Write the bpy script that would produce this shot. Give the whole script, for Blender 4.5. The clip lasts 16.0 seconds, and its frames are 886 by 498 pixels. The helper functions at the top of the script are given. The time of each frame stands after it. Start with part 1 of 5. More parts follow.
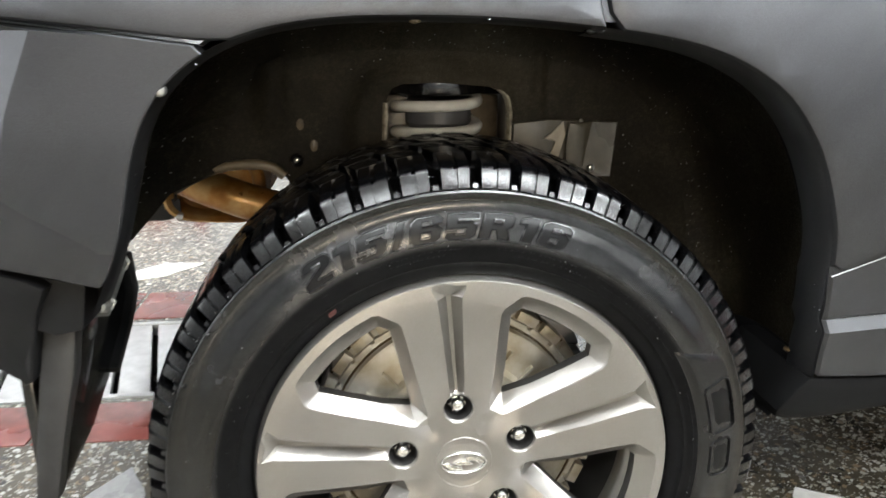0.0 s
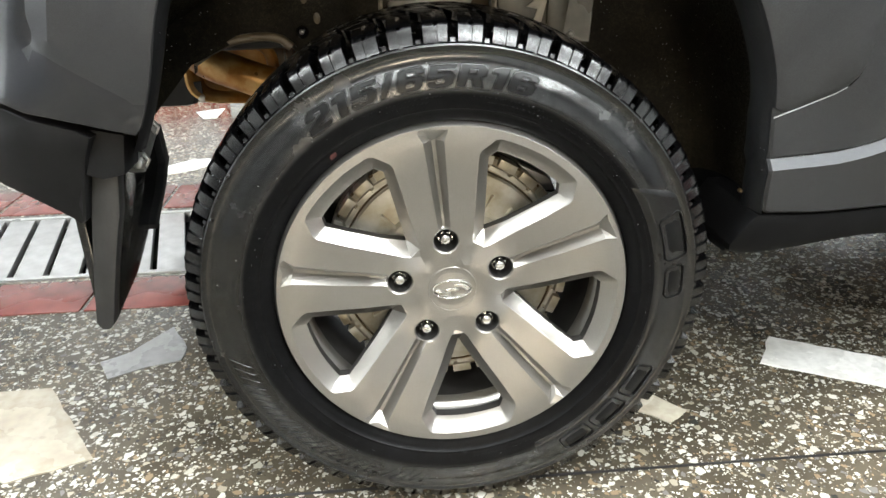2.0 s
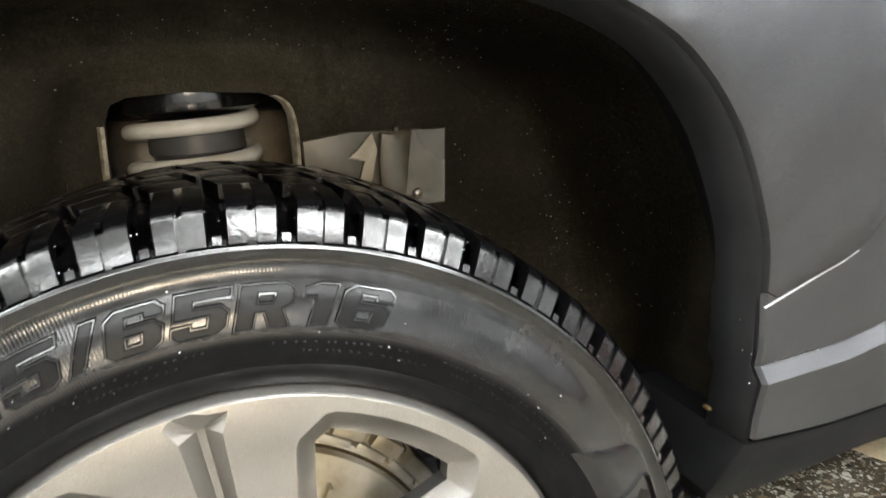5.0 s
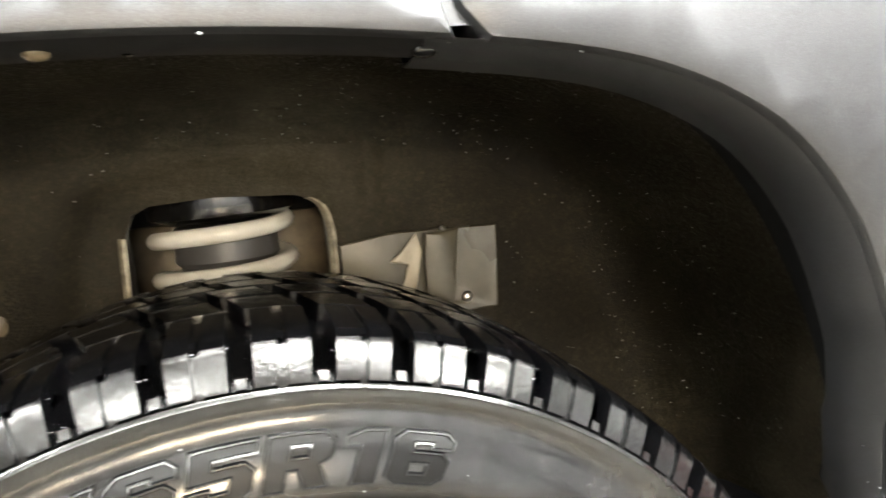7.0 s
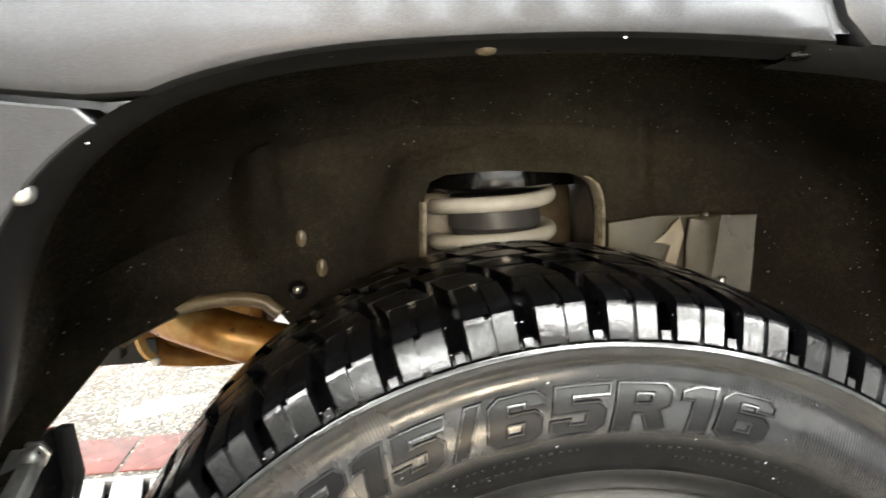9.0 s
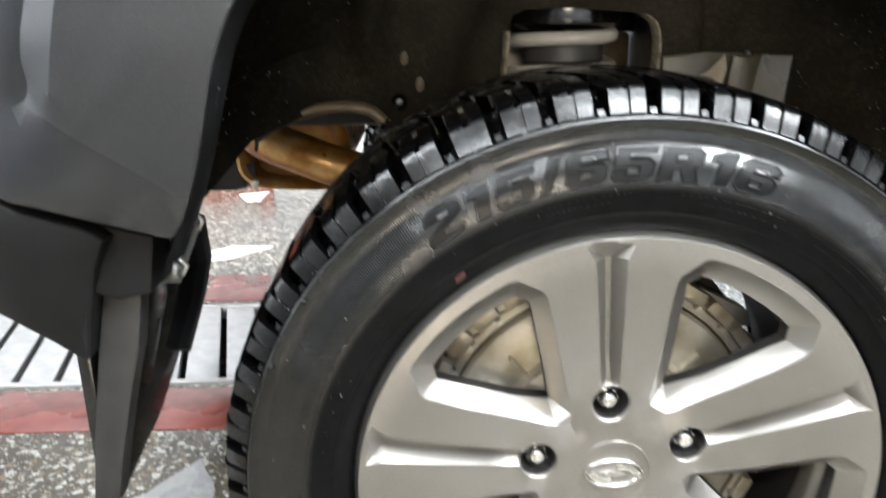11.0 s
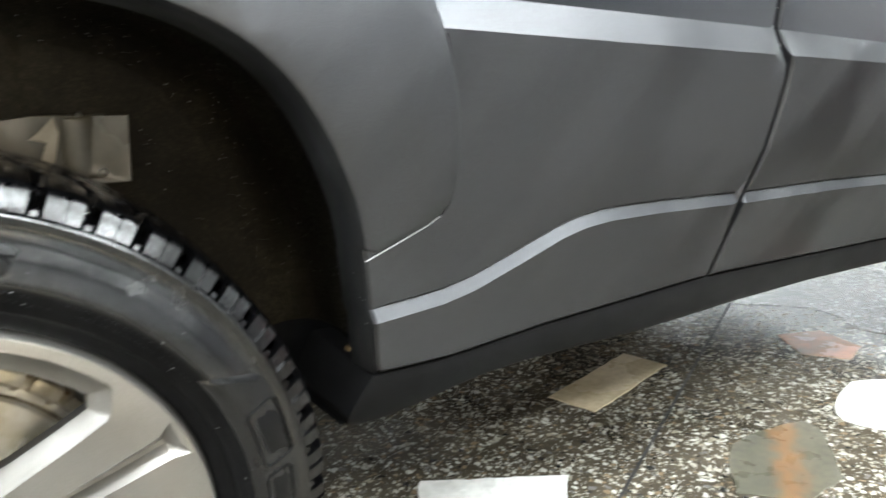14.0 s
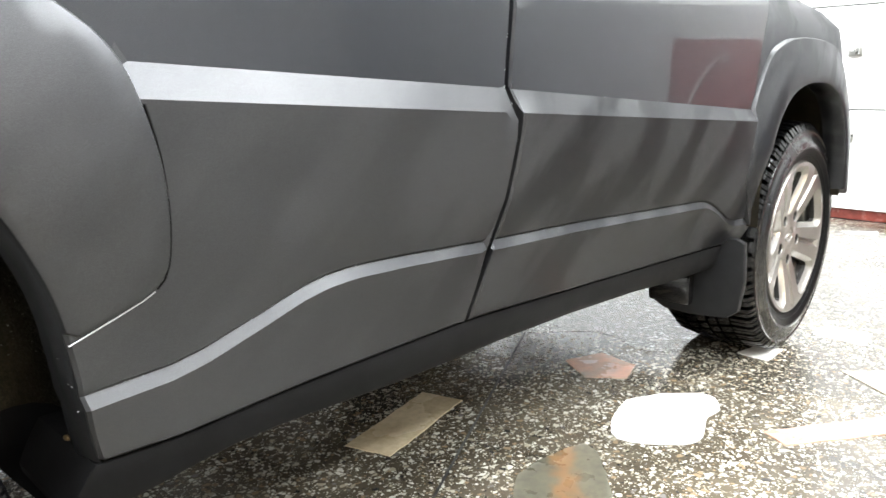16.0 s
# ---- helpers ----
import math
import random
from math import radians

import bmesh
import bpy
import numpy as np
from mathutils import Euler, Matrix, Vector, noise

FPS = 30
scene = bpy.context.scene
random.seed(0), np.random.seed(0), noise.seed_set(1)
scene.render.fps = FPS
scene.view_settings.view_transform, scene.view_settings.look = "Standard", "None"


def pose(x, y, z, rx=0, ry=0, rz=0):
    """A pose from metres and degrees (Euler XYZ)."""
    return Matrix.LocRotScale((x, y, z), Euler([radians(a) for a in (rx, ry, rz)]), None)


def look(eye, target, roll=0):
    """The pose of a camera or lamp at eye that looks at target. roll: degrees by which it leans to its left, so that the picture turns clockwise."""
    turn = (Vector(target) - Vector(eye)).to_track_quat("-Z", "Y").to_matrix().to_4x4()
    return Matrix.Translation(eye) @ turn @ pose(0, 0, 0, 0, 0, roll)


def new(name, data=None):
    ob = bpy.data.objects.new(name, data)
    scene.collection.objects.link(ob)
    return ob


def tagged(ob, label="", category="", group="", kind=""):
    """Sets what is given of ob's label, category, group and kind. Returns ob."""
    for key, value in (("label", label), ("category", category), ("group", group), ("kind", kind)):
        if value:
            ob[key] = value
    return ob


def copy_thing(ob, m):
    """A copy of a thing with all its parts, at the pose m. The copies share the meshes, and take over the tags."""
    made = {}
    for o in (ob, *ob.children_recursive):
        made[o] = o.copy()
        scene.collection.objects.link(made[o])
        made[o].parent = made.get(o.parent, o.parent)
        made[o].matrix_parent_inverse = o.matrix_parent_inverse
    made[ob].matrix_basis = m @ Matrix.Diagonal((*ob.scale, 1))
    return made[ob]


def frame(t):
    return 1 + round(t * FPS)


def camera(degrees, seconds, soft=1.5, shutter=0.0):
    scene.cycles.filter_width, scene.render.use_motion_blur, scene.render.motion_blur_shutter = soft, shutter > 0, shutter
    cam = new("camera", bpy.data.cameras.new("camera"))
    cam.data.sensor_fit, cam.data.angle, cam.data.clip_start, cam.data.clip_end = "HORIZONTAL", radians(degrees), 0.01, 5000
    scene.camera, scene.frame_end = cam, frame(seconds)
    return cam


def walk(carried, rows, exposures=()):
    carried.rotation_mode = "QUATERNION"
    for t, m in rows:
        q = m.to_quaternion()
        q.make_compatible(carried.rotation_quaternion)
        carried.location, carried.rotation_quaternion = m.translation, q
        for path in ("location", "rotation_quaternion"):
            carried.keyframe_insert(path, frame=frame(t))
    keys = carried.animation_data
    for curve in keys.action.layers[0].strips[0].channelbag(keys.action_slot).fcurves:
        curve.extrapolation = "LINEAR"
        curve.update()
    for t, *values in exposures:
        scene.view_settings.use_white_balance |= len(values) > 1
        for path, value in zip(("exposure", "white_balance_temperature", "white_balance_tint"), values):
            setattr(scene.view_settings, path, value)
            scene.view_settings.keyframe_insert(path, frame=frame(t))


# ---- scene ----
cam = camera(63.0, 16.0, shutter=0.5)
PATH = [
    (0, (-0.099, -0.687, 0.786), (0.112, 1.215, 0.206), 0.2),
    (0.5, (-0.093, -0.742, 0.787), (0.04, 1.157, 0.174), -0.3),
    (1, (-0.076, -0.789, 0.782), (0.059, 1.104, 0.152), -0.3),
    (1.5, (-0.069, -0.818, 0.769), (0.055, 1.036, 0.03), -0.6),
    (2, (-0.067, -0.826, 0.755), (0.059, 0.998, -0.055), -1.6),
    (2.5, (-0.067, -0.832, 0.754), (0.059, 1.005, -0.028), -1.5),
    (3, (-0.061, -0.817, 0.755), (0.112, 1.033, 0.016), -1.3),
    (3.5, (-0.044, -0.725, 0.759), (0.282, 1.167, 0.196), -1.0),
    (4, (-0.041, -0.579, 0.717), (0.479, 1.272, 0.169), -0.3),
    (4.5, (-0.028, -0.49, 0.711), (0.594, 1.348, 0.226), -1.5),
    (4.7, (-0.014, -0.463, 0.729), (0.623, 1.363, 0.222), -3.0),
    (6.8, (0.021, -0.354, 0.738), (0.608, 1.537, 0.46), -6.0),
    (7, (0.01, -0.357, 0.742), (0.563, 1.545, 0.466), -5.9),
    (7.5, (-0.02, -0.358, 0.747), (0.413, 1.575, 0.469), -5.0),
    (8, (-0.05, -0.368, 0.75), (0.292, 1.582, 0.468), -3.7),
    (8.5, (-0.081, -0.376, 0.753), (0.181, 1.585, 0.457), -3.1),
    (8.7, (-0.091, -0.38, 0.754), (0.127, 1.585, 0.454), -3.0),
    (10.8, (-0.167, -0.524, 0.714), (-0.146, 1.404, 0.183), -0.8),
    (11, (-0.161, -0.541, 0.704), (-0.105, 1.369, 0.114), -0.5),
    (11.5, (-0.151, -0.576, 0.68), (-0.039, 1.273, -0.074), 0.1),
    (12, (-0.106, -0.59, 0.655), (0.143, 1.206, -0.189), 0.9),
    (12.5, (-0.071, -0.599, 0.667), (0.32, 1.205, -0.104), 1.0),
    (13, (-0.021, -0.595, 0.687), (0.642, 1.176, 0.037), 1.8),
    (13.5, (0.029, -0.609, 0.716), (0.891, 1.101, 0.138), 0.2),
    (14, (0.086, -0.614, 0.731), (1.131, 1.008, 0.207), -0.9),
    (14.5, (0.128, -0.625, 0.739), (1.312, 0.911, 0.25), -1.1),
    (15, (0.153, -0.634, 0.748), (1.426, 0.835, 0.277), -1.0),
    (15.5, (0.163, -0.658, 0.759), (1.522, 0.736, 0.304), -0.8),
    (16, (0.174, -0.674, 0.761), (1.581, 0.676, 0.316), -0.8),
]
EXPOSURES = [(0.0, 0.2, 6850, 10), (2.0, 0.0, 6950, 8), (3.5, 0.15, 6700, 8), (4.5, 0.46, 6900, 10), (6.8, 1.55, 7500, 10), (8.7, 1.24, 7400, 10), (10.8, 0.3, 6700, 10), (12.0, 0.13, 6700, 10), (13.0, 0.17, 6550, 6), (14.5, 0.28, 6900, 8), (16.0, 0.33, 7000, 10)]
walk(cam, [(t, look(eye, target, roll)) for t, eye, target, roll in PATH], EXPOSURES)

# ---- world and lights ----
world = bpy.data.worlds.new("room_air")
scene.world = world
world.use_nodes = True
world.node_tree.nodes["Background"].inputs[0].default_value = (0.8, 0.85, 1.0, 1)
world.node_tree.nodes["Background"].inputs[1].default_value = 0.02

WHEEL_Z = 0.335
WHEELBASE = 2.29


def area_lamp(name, eye, target, sx, sy, watts, colour):
    data = bpy.data.lights.new(name, "AREA")
    data.shape, data.size, data.size_y, data.energy, data.color = "RECTANGLE", sx, sy, watts, colour
    ob = new(name, data)
    ob.matrix_world = look(eye, target)
    return ob


COOL, WARM = (0.86, 0.93, 1.0), (1.0, 0.86, 0.66)
# North, east and (0.25, -0.7) tubes are added fill for floor, door and wheel.
LAMPS = ((-2.0, -1.1, 75, COOL), (0.8, -1.75, 95, COOL), (0.25, -0.7, 45, COOL), (2.4, -1.1, 85, COOL), (-0.9, -2.7, 55, COOL), (2.5, -2.7, 120, COOL),
         (-1.7, 2.4, 36, COOL), (0.6, 2.6, 100, COOL), (2.8, 2.6, 195, COOL), (3.7, 0.3, 85, COOL))
for x, y, watts, tone in LAMPS:
    area_lamp("tube_lamp", (x, y, 2.73), (x, y, 0), 1.25, 0.38, watts, tone)
    if y < 0:
        area_lamp("tube_uplight", (x, y, 2.81), (x, y, 5), 1.25, 0.2, watts * 0.8, tone)
area_lamp("wall_lamp_light", (-0.2, -4.83, 1.3), (0, 0, 0.7), 1.2, 0.5, 62, WARM)
area_lamp("wall_lamp_light", (-3.13, -0.25, 1.15), (0, -0.25, 1.0), 0.6, 1.1, 21, COOL)


# ---- materials ----
class Mat:
    """A small wrapper for node materials."""

    def __init__(self, name, base=(0.5, 0.5, 0.5), rough=0.5, metal=0.0, coat=0.0, spec=0.5, coat_rough=0.05):
        self.m = bpy.data.materials.new(name)
        self.m.use_nodes = True
        self.nt = self.m.node_tree
        self.b = self.nt.nodes["Principled BSDF"]
        self.set("Base Color", (*base, 1))
        self.set("Roughness", rough)
        self.set("Metallic", metal)
        self.set("Coat Weight", coat)
        self.set("Coat Roughness", coat_rough)
        self.set("Specular IOR Level", spec)
        self.co = self.nt.nodes.new("ShaderNodeTexCoord").outputs["Object"]

    def set(self, key, value):
        self.b.inputs[key].default_value = value

    def node(self, kind, **inputs):
        n = self.nt.nodes.new(kind)
        for k, v in inputs.items():
            key = k.replace("_", " ")
            if hasattr(v, "is_linked"):
                self.nt.links.new(v, n.inputs[key])
            else:
                n.inputs[key].default_value = v
        return n

    def link(self, a, b):
        self.nt.links.new(a, b)

    def noise(self, scale, detail=4.0, rough=0.55, vec=None):
        return self.node("ShaderNodeTexNoise", Vector=vec or self.co, Scale=scale, Detail=detail, Roughness=rough).outputs["Fac"]

    def voronoi(self, scale, out="Distance", feature="F1", vec=None, rnd=1.0):
        n = self.node("ShaderNodeTexVoronoi", Vector=vec or self.co, Scale=scale, Randomness=rnd)
        n.feature = feature
        return n.outputs[out]

    def ramp(self, fac, stops, hard=False):
        n = self.nt.nodes.new("ShaderNodeValToRGB")
        self.link(fac, n.inputs[0])
        cr = n.color_ramp
        if hard:
            cr.interpolation = "CONSTANT"
        while len(cr.elements) < len(stops):
            cr.elements.new(0.5)
        for e, (p, c) in zip(cr.elements, stops):
            e.position = p
            e.color = (*c, 1) if len(c) == 3 else c
        return n.outputs[0]

    def grey(self, fac, stops):
        return self.ramp(fac, [(p, (v, v, v)) for p, v in stops])

    def mix(self, fac, a, b, blend="MIX"):
        n = self.nt.nodes.new("ShaderNodeMix")
        n.data_type, n.blend_type = "RGBA", blend
        for socket, v in ((n.inputs[0], fac), (n.inputs[6], a), (n.inputs[7], b)):
            if hasattr(v, "is_linked"):
                self.link(v, socket)
            else:
                socket.default_value = v if isinstance(v, float) else (*v, 1)
        return n.outputs[2]

    def math(self, op, a, b=0.0):
        n = self.nt.nodes.new("ShaderNodeMath")
        n.operation = op
        for socket, v in ((n.inputs[0], a), (n.inputs[1], b)):
            if hasattr(v, "is_linked"):
                self.link(v, socket)
            else:
                socket.default_value = v
        return n.outputs[0]

    def split(self, vec=None):
        return self.node("ShaderNodeSeparateXYZ", Vector=vec or self.co).outputs

    def colour(self, c):
        self.link(c, self.b.inputs["Base Color"])

    def rough(self, c):
        self.link(c, self.b.inputs["Roughness"])

    def bump(self, height, strength=0.3, dist=0.001, coat=False):
        n = self.node("ShaderNodeBump", Height=height, Strength=strength, Distance=dist)
        self.link(n.outputs[0], self.b.inputs["Normal"])
        if coat:
            self.link(n.outputs[0], self.b.inputs["Coat Normal"])
        return n


def plain(name, base, rough, metal=0.0, coat=0.0, grain=60.0, amount=0.12, bump=0.15, bump_scale=300.0):
    """A surface with slight mottling at two scales, and a fine grain."""
    m = Mat(name, base, rough, metal, coat)
    f = m.math("ADD", m.math("MULTIPLY", m.noise(grain), 0.5), m.math("MULTIPLY", m.noise(grain * 0.13), 0.5))
    lo = tuple(v * (1 - amount) for v in base)
    hi = tuple(min(1, v * (1 + amount)) for v in base)
    m.colour(m.ramp(f, [(0.35, lo), (0.65, hi)]))
    m.rough(m.grey(m.noise(grain * 0.3), [(0.3, max(0.02, rough - 0.07)), (0.7, min(1, rough + 0.09))]))
    if bump:
        m.bump(m.noise(bump_scale, 2), bump, 0.0006)
    return m


def terrazzo():
    m = Mat("terrazzo", (0.2, 0.2, 0.2), 0.2)
    wob = m.node("ShaderNodeVectorMath", **{})
    wob.operation = "ADD"
    jit = m.node("ShaderNodeTexNoise", Vector=m.co, Scale=90.0, Detail=1.0)
    sc = m.node("ShaderNodeVectorMath", **{})
    sc.operation = "SCALE"
    m.link(jit.outputs["Color"], sc.inputs[0])
    sc.inputs["Scale"].default_value = 0.006
    m.link(m.co, wob.inputs[0])
    m.link(sc.outputs[0], wob.inputs[1])
    v = wob.outputs[0]
    matrix = m.ramp(m.noise(6.0, 6, 0.65), [(0.3, (0.052, 0.042, 0.029)), (0.52, (0.09, 0.075, 0.053)), (0.7, (0.132, 0.112, 0.082))])
    out = matrix
    for scale, thin, share in ((210.0, 0.1, 0.34), (128.0, 0.07, 0.36), (84.0, 0.07, 0.32)):
        cell = m.node("ShaderNodeTexVoronoi", Vector=v, Scale=scale, Randomness=1.0)
        pick = m.node("ShaderNodeSeparateColor", Color=cell.outputs["Color"]).outputs
        inside = m.math("GREATER_THAN", m.voronoi(scale, "Distance", "DISTANCE_TO_EDGE", v), m.math("ADD", m.math("MULTIPLY", pick[2], 0.2), thin))
        mask = m.math("MULTIPLY", inside, m.math("LESS_THAN", pick[0], share))
        tone = m.ramp(pick[1], [(0.0, (0.61, 0.585, 0.52)), (0.4, (0.48, 0.45, 0.38)), (0.56, (0.36, 0.32, 0.25)), (0.7, (0.26, 0.19, 0.12)), (0.82, (0.17, 0.16, 0.15)), (0.92, (0.045, 0.043, 0.04))], True)
        out = m.mix(mask, out, tone)
    dirt = m.grey(m.noise(2.2, 5), [(0.38, 0.55), (0.62, 1.0)])
    m.colour(m.mix(1.0, out, dirt, "MULTIPLY"))
    wet = m.noise(1.6, 4)
    m.rough(m.grey(wet, [(0.36, 0.06), (0.6, 0.26)]))
    m.bump(m.math("ADD", m.noise(14.0, 3), m.math("MULTIPLY", m.noise(120.0, 2), 0.25)), 0.12, 0.004)
    return m.m


def slab(name, base, vein):
    m = Mat(name, base, 0.22)
    f = m.noise(9.0, 6)
    m.colour(m.mix(m.grey(m.noise(60.0), [(0.4, 0.0), (0.75, 0.5)]), m.ramp(f, [(0.3, vein), (0.55, base)]), tuple(v * 0.7 for v in vein)))
    m.rough(m.grey(m.noise(7.0), [(0.3, 0.12), (0.7, 0.38)]))
    m.bump(m.noise(40.0, 3), 0.08, 0.002)
    return m.m


def rubber():
    m = Mat("wet_rubber", (0.006, 0.006, 0.0065), 0.3, 0, 0.0, 0.4, 0.1)
    s = m.split()
    ang = m.math("ARCTAN2", s[2], s[0])
    rad = m.math("SQRT", m.math("ADD", m.math("MULTIPLY", s[0], s[0]), m.math("MULTIPLY", s[2], s[2])))
    m.colour(m.ramp(m.noise(14.0, 5), [(0.35, (0.0012, 0.0012, 0.0014)), (0.7, (0.003, 0.003, 0.0033))]))
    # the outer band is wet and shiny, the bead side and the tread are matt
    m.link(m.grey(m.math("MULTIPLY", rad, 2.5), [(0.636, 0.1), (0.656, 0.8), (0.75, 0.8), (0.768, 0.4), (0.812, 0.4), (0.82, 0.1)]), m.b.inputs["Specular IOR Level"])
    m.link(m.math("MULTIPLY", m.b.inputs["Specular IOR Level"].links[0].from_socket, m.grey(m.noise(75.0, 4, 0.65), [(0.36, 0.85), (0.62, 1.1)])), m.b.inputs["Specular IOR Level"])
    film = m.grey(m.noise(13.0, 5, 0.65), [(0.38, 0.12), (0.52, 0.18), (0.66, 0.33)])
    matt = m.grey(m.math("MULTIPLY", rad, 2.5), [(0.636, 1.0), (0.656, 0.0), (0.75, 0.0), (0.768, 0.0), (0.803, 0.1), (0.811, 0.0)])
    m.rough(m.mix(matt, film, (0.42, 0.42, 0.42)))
    # fine radial ribbing on the shoulder band of the sidewall
    ribs = m.math("SINE", m.math("MULTIPLY", ang, 900.0))
    band = m.math("MULTIPLY", m.math("GREATER_THAN", rad, 0.252), m.math("LESS_THAN", rad, 0.306))
    band = m.math("MULTIPLY", band, m.grey(m.noise(6.0, 2), [(0.42, 0.0), (0.58, 1.0)]))
    h = m.math("ADD", m.math("MULTIPLY", m.math("MULTIPLY", ribs, band), 0.3), m.math("ADD", m.math("MULTIPLY", m.noise(220.0, 3), 0.4), m.math("MULTIPLY", m.noise(38.0, 3), 1.6)))
    wet_blocks = m.math("MULTIPLY", m.noise(95.0, 4, 0.7), m.grey(m.math("MULTIPLY", rad, 2.5), [(0.766, 0.0), (0.772, 3.0), (0.812, 3.0), (0.818, 0.0)]))
    m.bump(m.math("ADD", h, wet_blocks), 0.25, 0.0006)
    return m.m


def alloy():
    m = Mat("painted_alloy", (0.36, 0.34, 0.315), 0.36, 0.85, 0.45, 0.5, 0.12)
    fl = m.noise(1800.0, 1)
    m.colour(m.mix(m.grey(fl, [(0.35, 0.0), (0.7, 0.55)]), (0.24, 0.228, 0.212), (0.365, 0.348, 0.327)))
    m.rough(m.grey(m.noise(18.0, 5), [(0.3, 0.28), (0.7, 0.33)]))
    m.bump(m.noise(900.0, 2), 0.04, 0.0003)
    return m.m


def drum_metal():
    m = Mat("oxidised_drum", (0.45, 0.40, 0.31), 0.5, 0.55)
    m.colour(m.ramp(m.noise(24.0, 6), [(0.25, (0.27, 0.215, 0.13)), (0.42, (0.42, 0.37, 0.275)), (0.62, (0.56, 0.53, 0.46))]))
    m.rough(m.grey(m.noise(50.0), [(0.3, 0.3), (0.7, 0.5)]))
    m.bump(m.noise(160.0, 4), 0.3, 0.0008)
    return m.m


def rusty():
    m = Mat("rusty_steel", (0.3, 0.14, 0.04), 0.45, 0.5, 0.2)
    m.colour(m.ramp(m.noise(16.0, 6), [(0.25, (0.10, 0.04, 0.012)), (0.5, (0.34, 0.15, 0.03)), (0.72, (0.55, 0.38, 0.16))]))
    m.rough(m.grey(m.noise(30.0), [(0.3, 0.25), (0.7, 0.6)]))
    m.bump(m.noise(120.0, 4), 0.3, 0.001)
    return m.m


def felt():
    """Dark wet fibre; dust round the spring opening is painted brighter for light there."""
    m = Mat("liner_felt", (0.02, 0.017, 0.013), 0.62, spec=0.1)
    dirt = m.noise(11.0, 6, 0.65)
    grain = m.math("ADD", m.math("MULTIPLY", m.noise(150.0, 4, 0.7), 0.3), m.math("MULTIPLY", m.noise(420.0, 3, 0.75), 0.36))
    dirt = m.math("ADD", m.math("MULTIPLY", dirt, 0.34), grain)
    wet = m.ramp(dirt, [(0.38, (0.0035, 0.0028, 0.0017)), (0.51, (0.0104, 0.0083, 0.005)), (0.64, (0.034, 0.028, 0.018))])
    dusty = m.ramp(dirt, [(0.36, (0.0185, 0.016, 0.011)), (0.52, (0.042, 0.0365, 0.026)), (0.68, (0.085, 0.075, 0.054))])
    s = m.split()
    # Fades from the bright dusty centre to dark sides, as the light falls off.
    u = m.math("MULTIPLY", m.math("SUBTRACT", s[0], 0.02), 4.6)
    v = m.math("MULTIPLY", m.math("SUBTRACT", s[2], 0.725), 7.5)
    far = m.math("SQRT", m.math("ADD", m.math("MULTIPLY", u, u), m.math("MULTIPLY", v, v)))
    far = m.math("ADD", far, m.math("MULTIPLY", m.math("SUBTRACT", m.noise(9.0, 4), 0.5), 1.3))
    m.colour(m.mix(m.grey(far, [(0.25, 1.0), (1.0, 0.0)]), wet, dusty))
    m.rough(m.grey(m.noise(300.0), [(0.35, 0.3), (0.65, 0.7)]))
    m.bump(m.math("ADD", m.noise(480.0, 3), m.math("MULTIPLY", m.noise(25.0, 3), 1.0)), 0.8, 0.0014)
    return m.m


def cladding():
    m = Mat("grey_cladding", (0.075, 0.076, 0.078), 0.36, 0.8, 0.1, 0.4, 0.3)
    m.set("Specular Tint", (0.5, 0.5, 0.5, 1))
    flake = (m.mix(m.grey(m.noise(2000.0, 1), [(0.4, 0.0), (0.7, 0.6)]), (0.047, 0.048, 0.0505), (0.094, 0.096, 0.101)))
    # slanting films of water that have not run off yet, most on the front door
    turned = m.node("ShaderNodeMapping", Vector=m.co, Rotation=(0, 0.85, 0))
    place = m.node("ShaderNodeMapping", Vector=turned.outputs[0], Scale=(0.8, 1.0, 2.6))
    patch = m.grey(m.noise(5.0, 3, 0.5, place.outputs[0]), [(0.45, 0.0), (0.57, 1.0)])
    patch = m.math("MULTIPLY", patch, m.grey(m.math("MULTIPLY", m.split()[0], 0.5), [(0.35, 0.25), (0.55, 1.0)]))
    dry = m.grey(m.noise(4.5, 5, 0.6), [(0.36, 0.43), (0.55, 0.47), (0.75, 0.52)])
    m.rough(m.mix(patch, dry, (0.29, 0.29, 0.29)))
    m.colour(m.mix(m.math("MULTIPLY", patch, 0.7), flake, (0.022, 0.023, 0.026)))
    m.bump(m.noise(700.0, 2), 0.06, 0.0003)
    return m.m


def paint():
    m = Mat("dark_metallic_paint", (0.07, 0.068, 0.075), 0.3, 0.5, 1.0, 0.5, 0.03)
    m.colour(m.mix(m.grey(m.noise(2500.0, 1), [(0.4, 0.0), (0.7, 0.6)]), (0.0135, 0.0145, 0.0175), (0.034, 0.036, 0.0425)))
    m.bump(m.noise(3.0, 2), 0.02, 0.01)
    return m.m


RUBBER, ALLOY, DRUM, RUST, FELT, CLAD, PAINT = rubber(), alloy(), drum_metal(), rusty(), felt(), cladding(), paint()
TERRAZZO = terrazzo()
BLACK = plain("black_plastic", (0.007, 0.007, 0.0074), 0.5, grain=30, amount=0.3)
BLACK.set("Specular IOR Level", 0.18)
BLACK = BLACK.m
GLOSS_BLACK = plain("wet_black_plastic", (0.007, 0.007, 0.0075), 0.16, coat=0.5, grain=18, amount=0.3).m
LETTER = plain("smooth_wet_rubber", (0.003, 0.003, 0.0033), 0.2, coat=0.0, grain=40, amount=0.3, bump=0.0).m
# Wet rubber darker than the lug sides; holds the shade under the arch.
TREAD_TOP = plain("shaded_wet_tread", (0.0012, 0.0012, 0.0014), 0.22, grain=60, amount=0.3, bump=0.25, bump_scale=120)
TREAD_TOP.set("Specular IOR Level", 0.42)
TREAD_TOP = TREAD_TOP.m
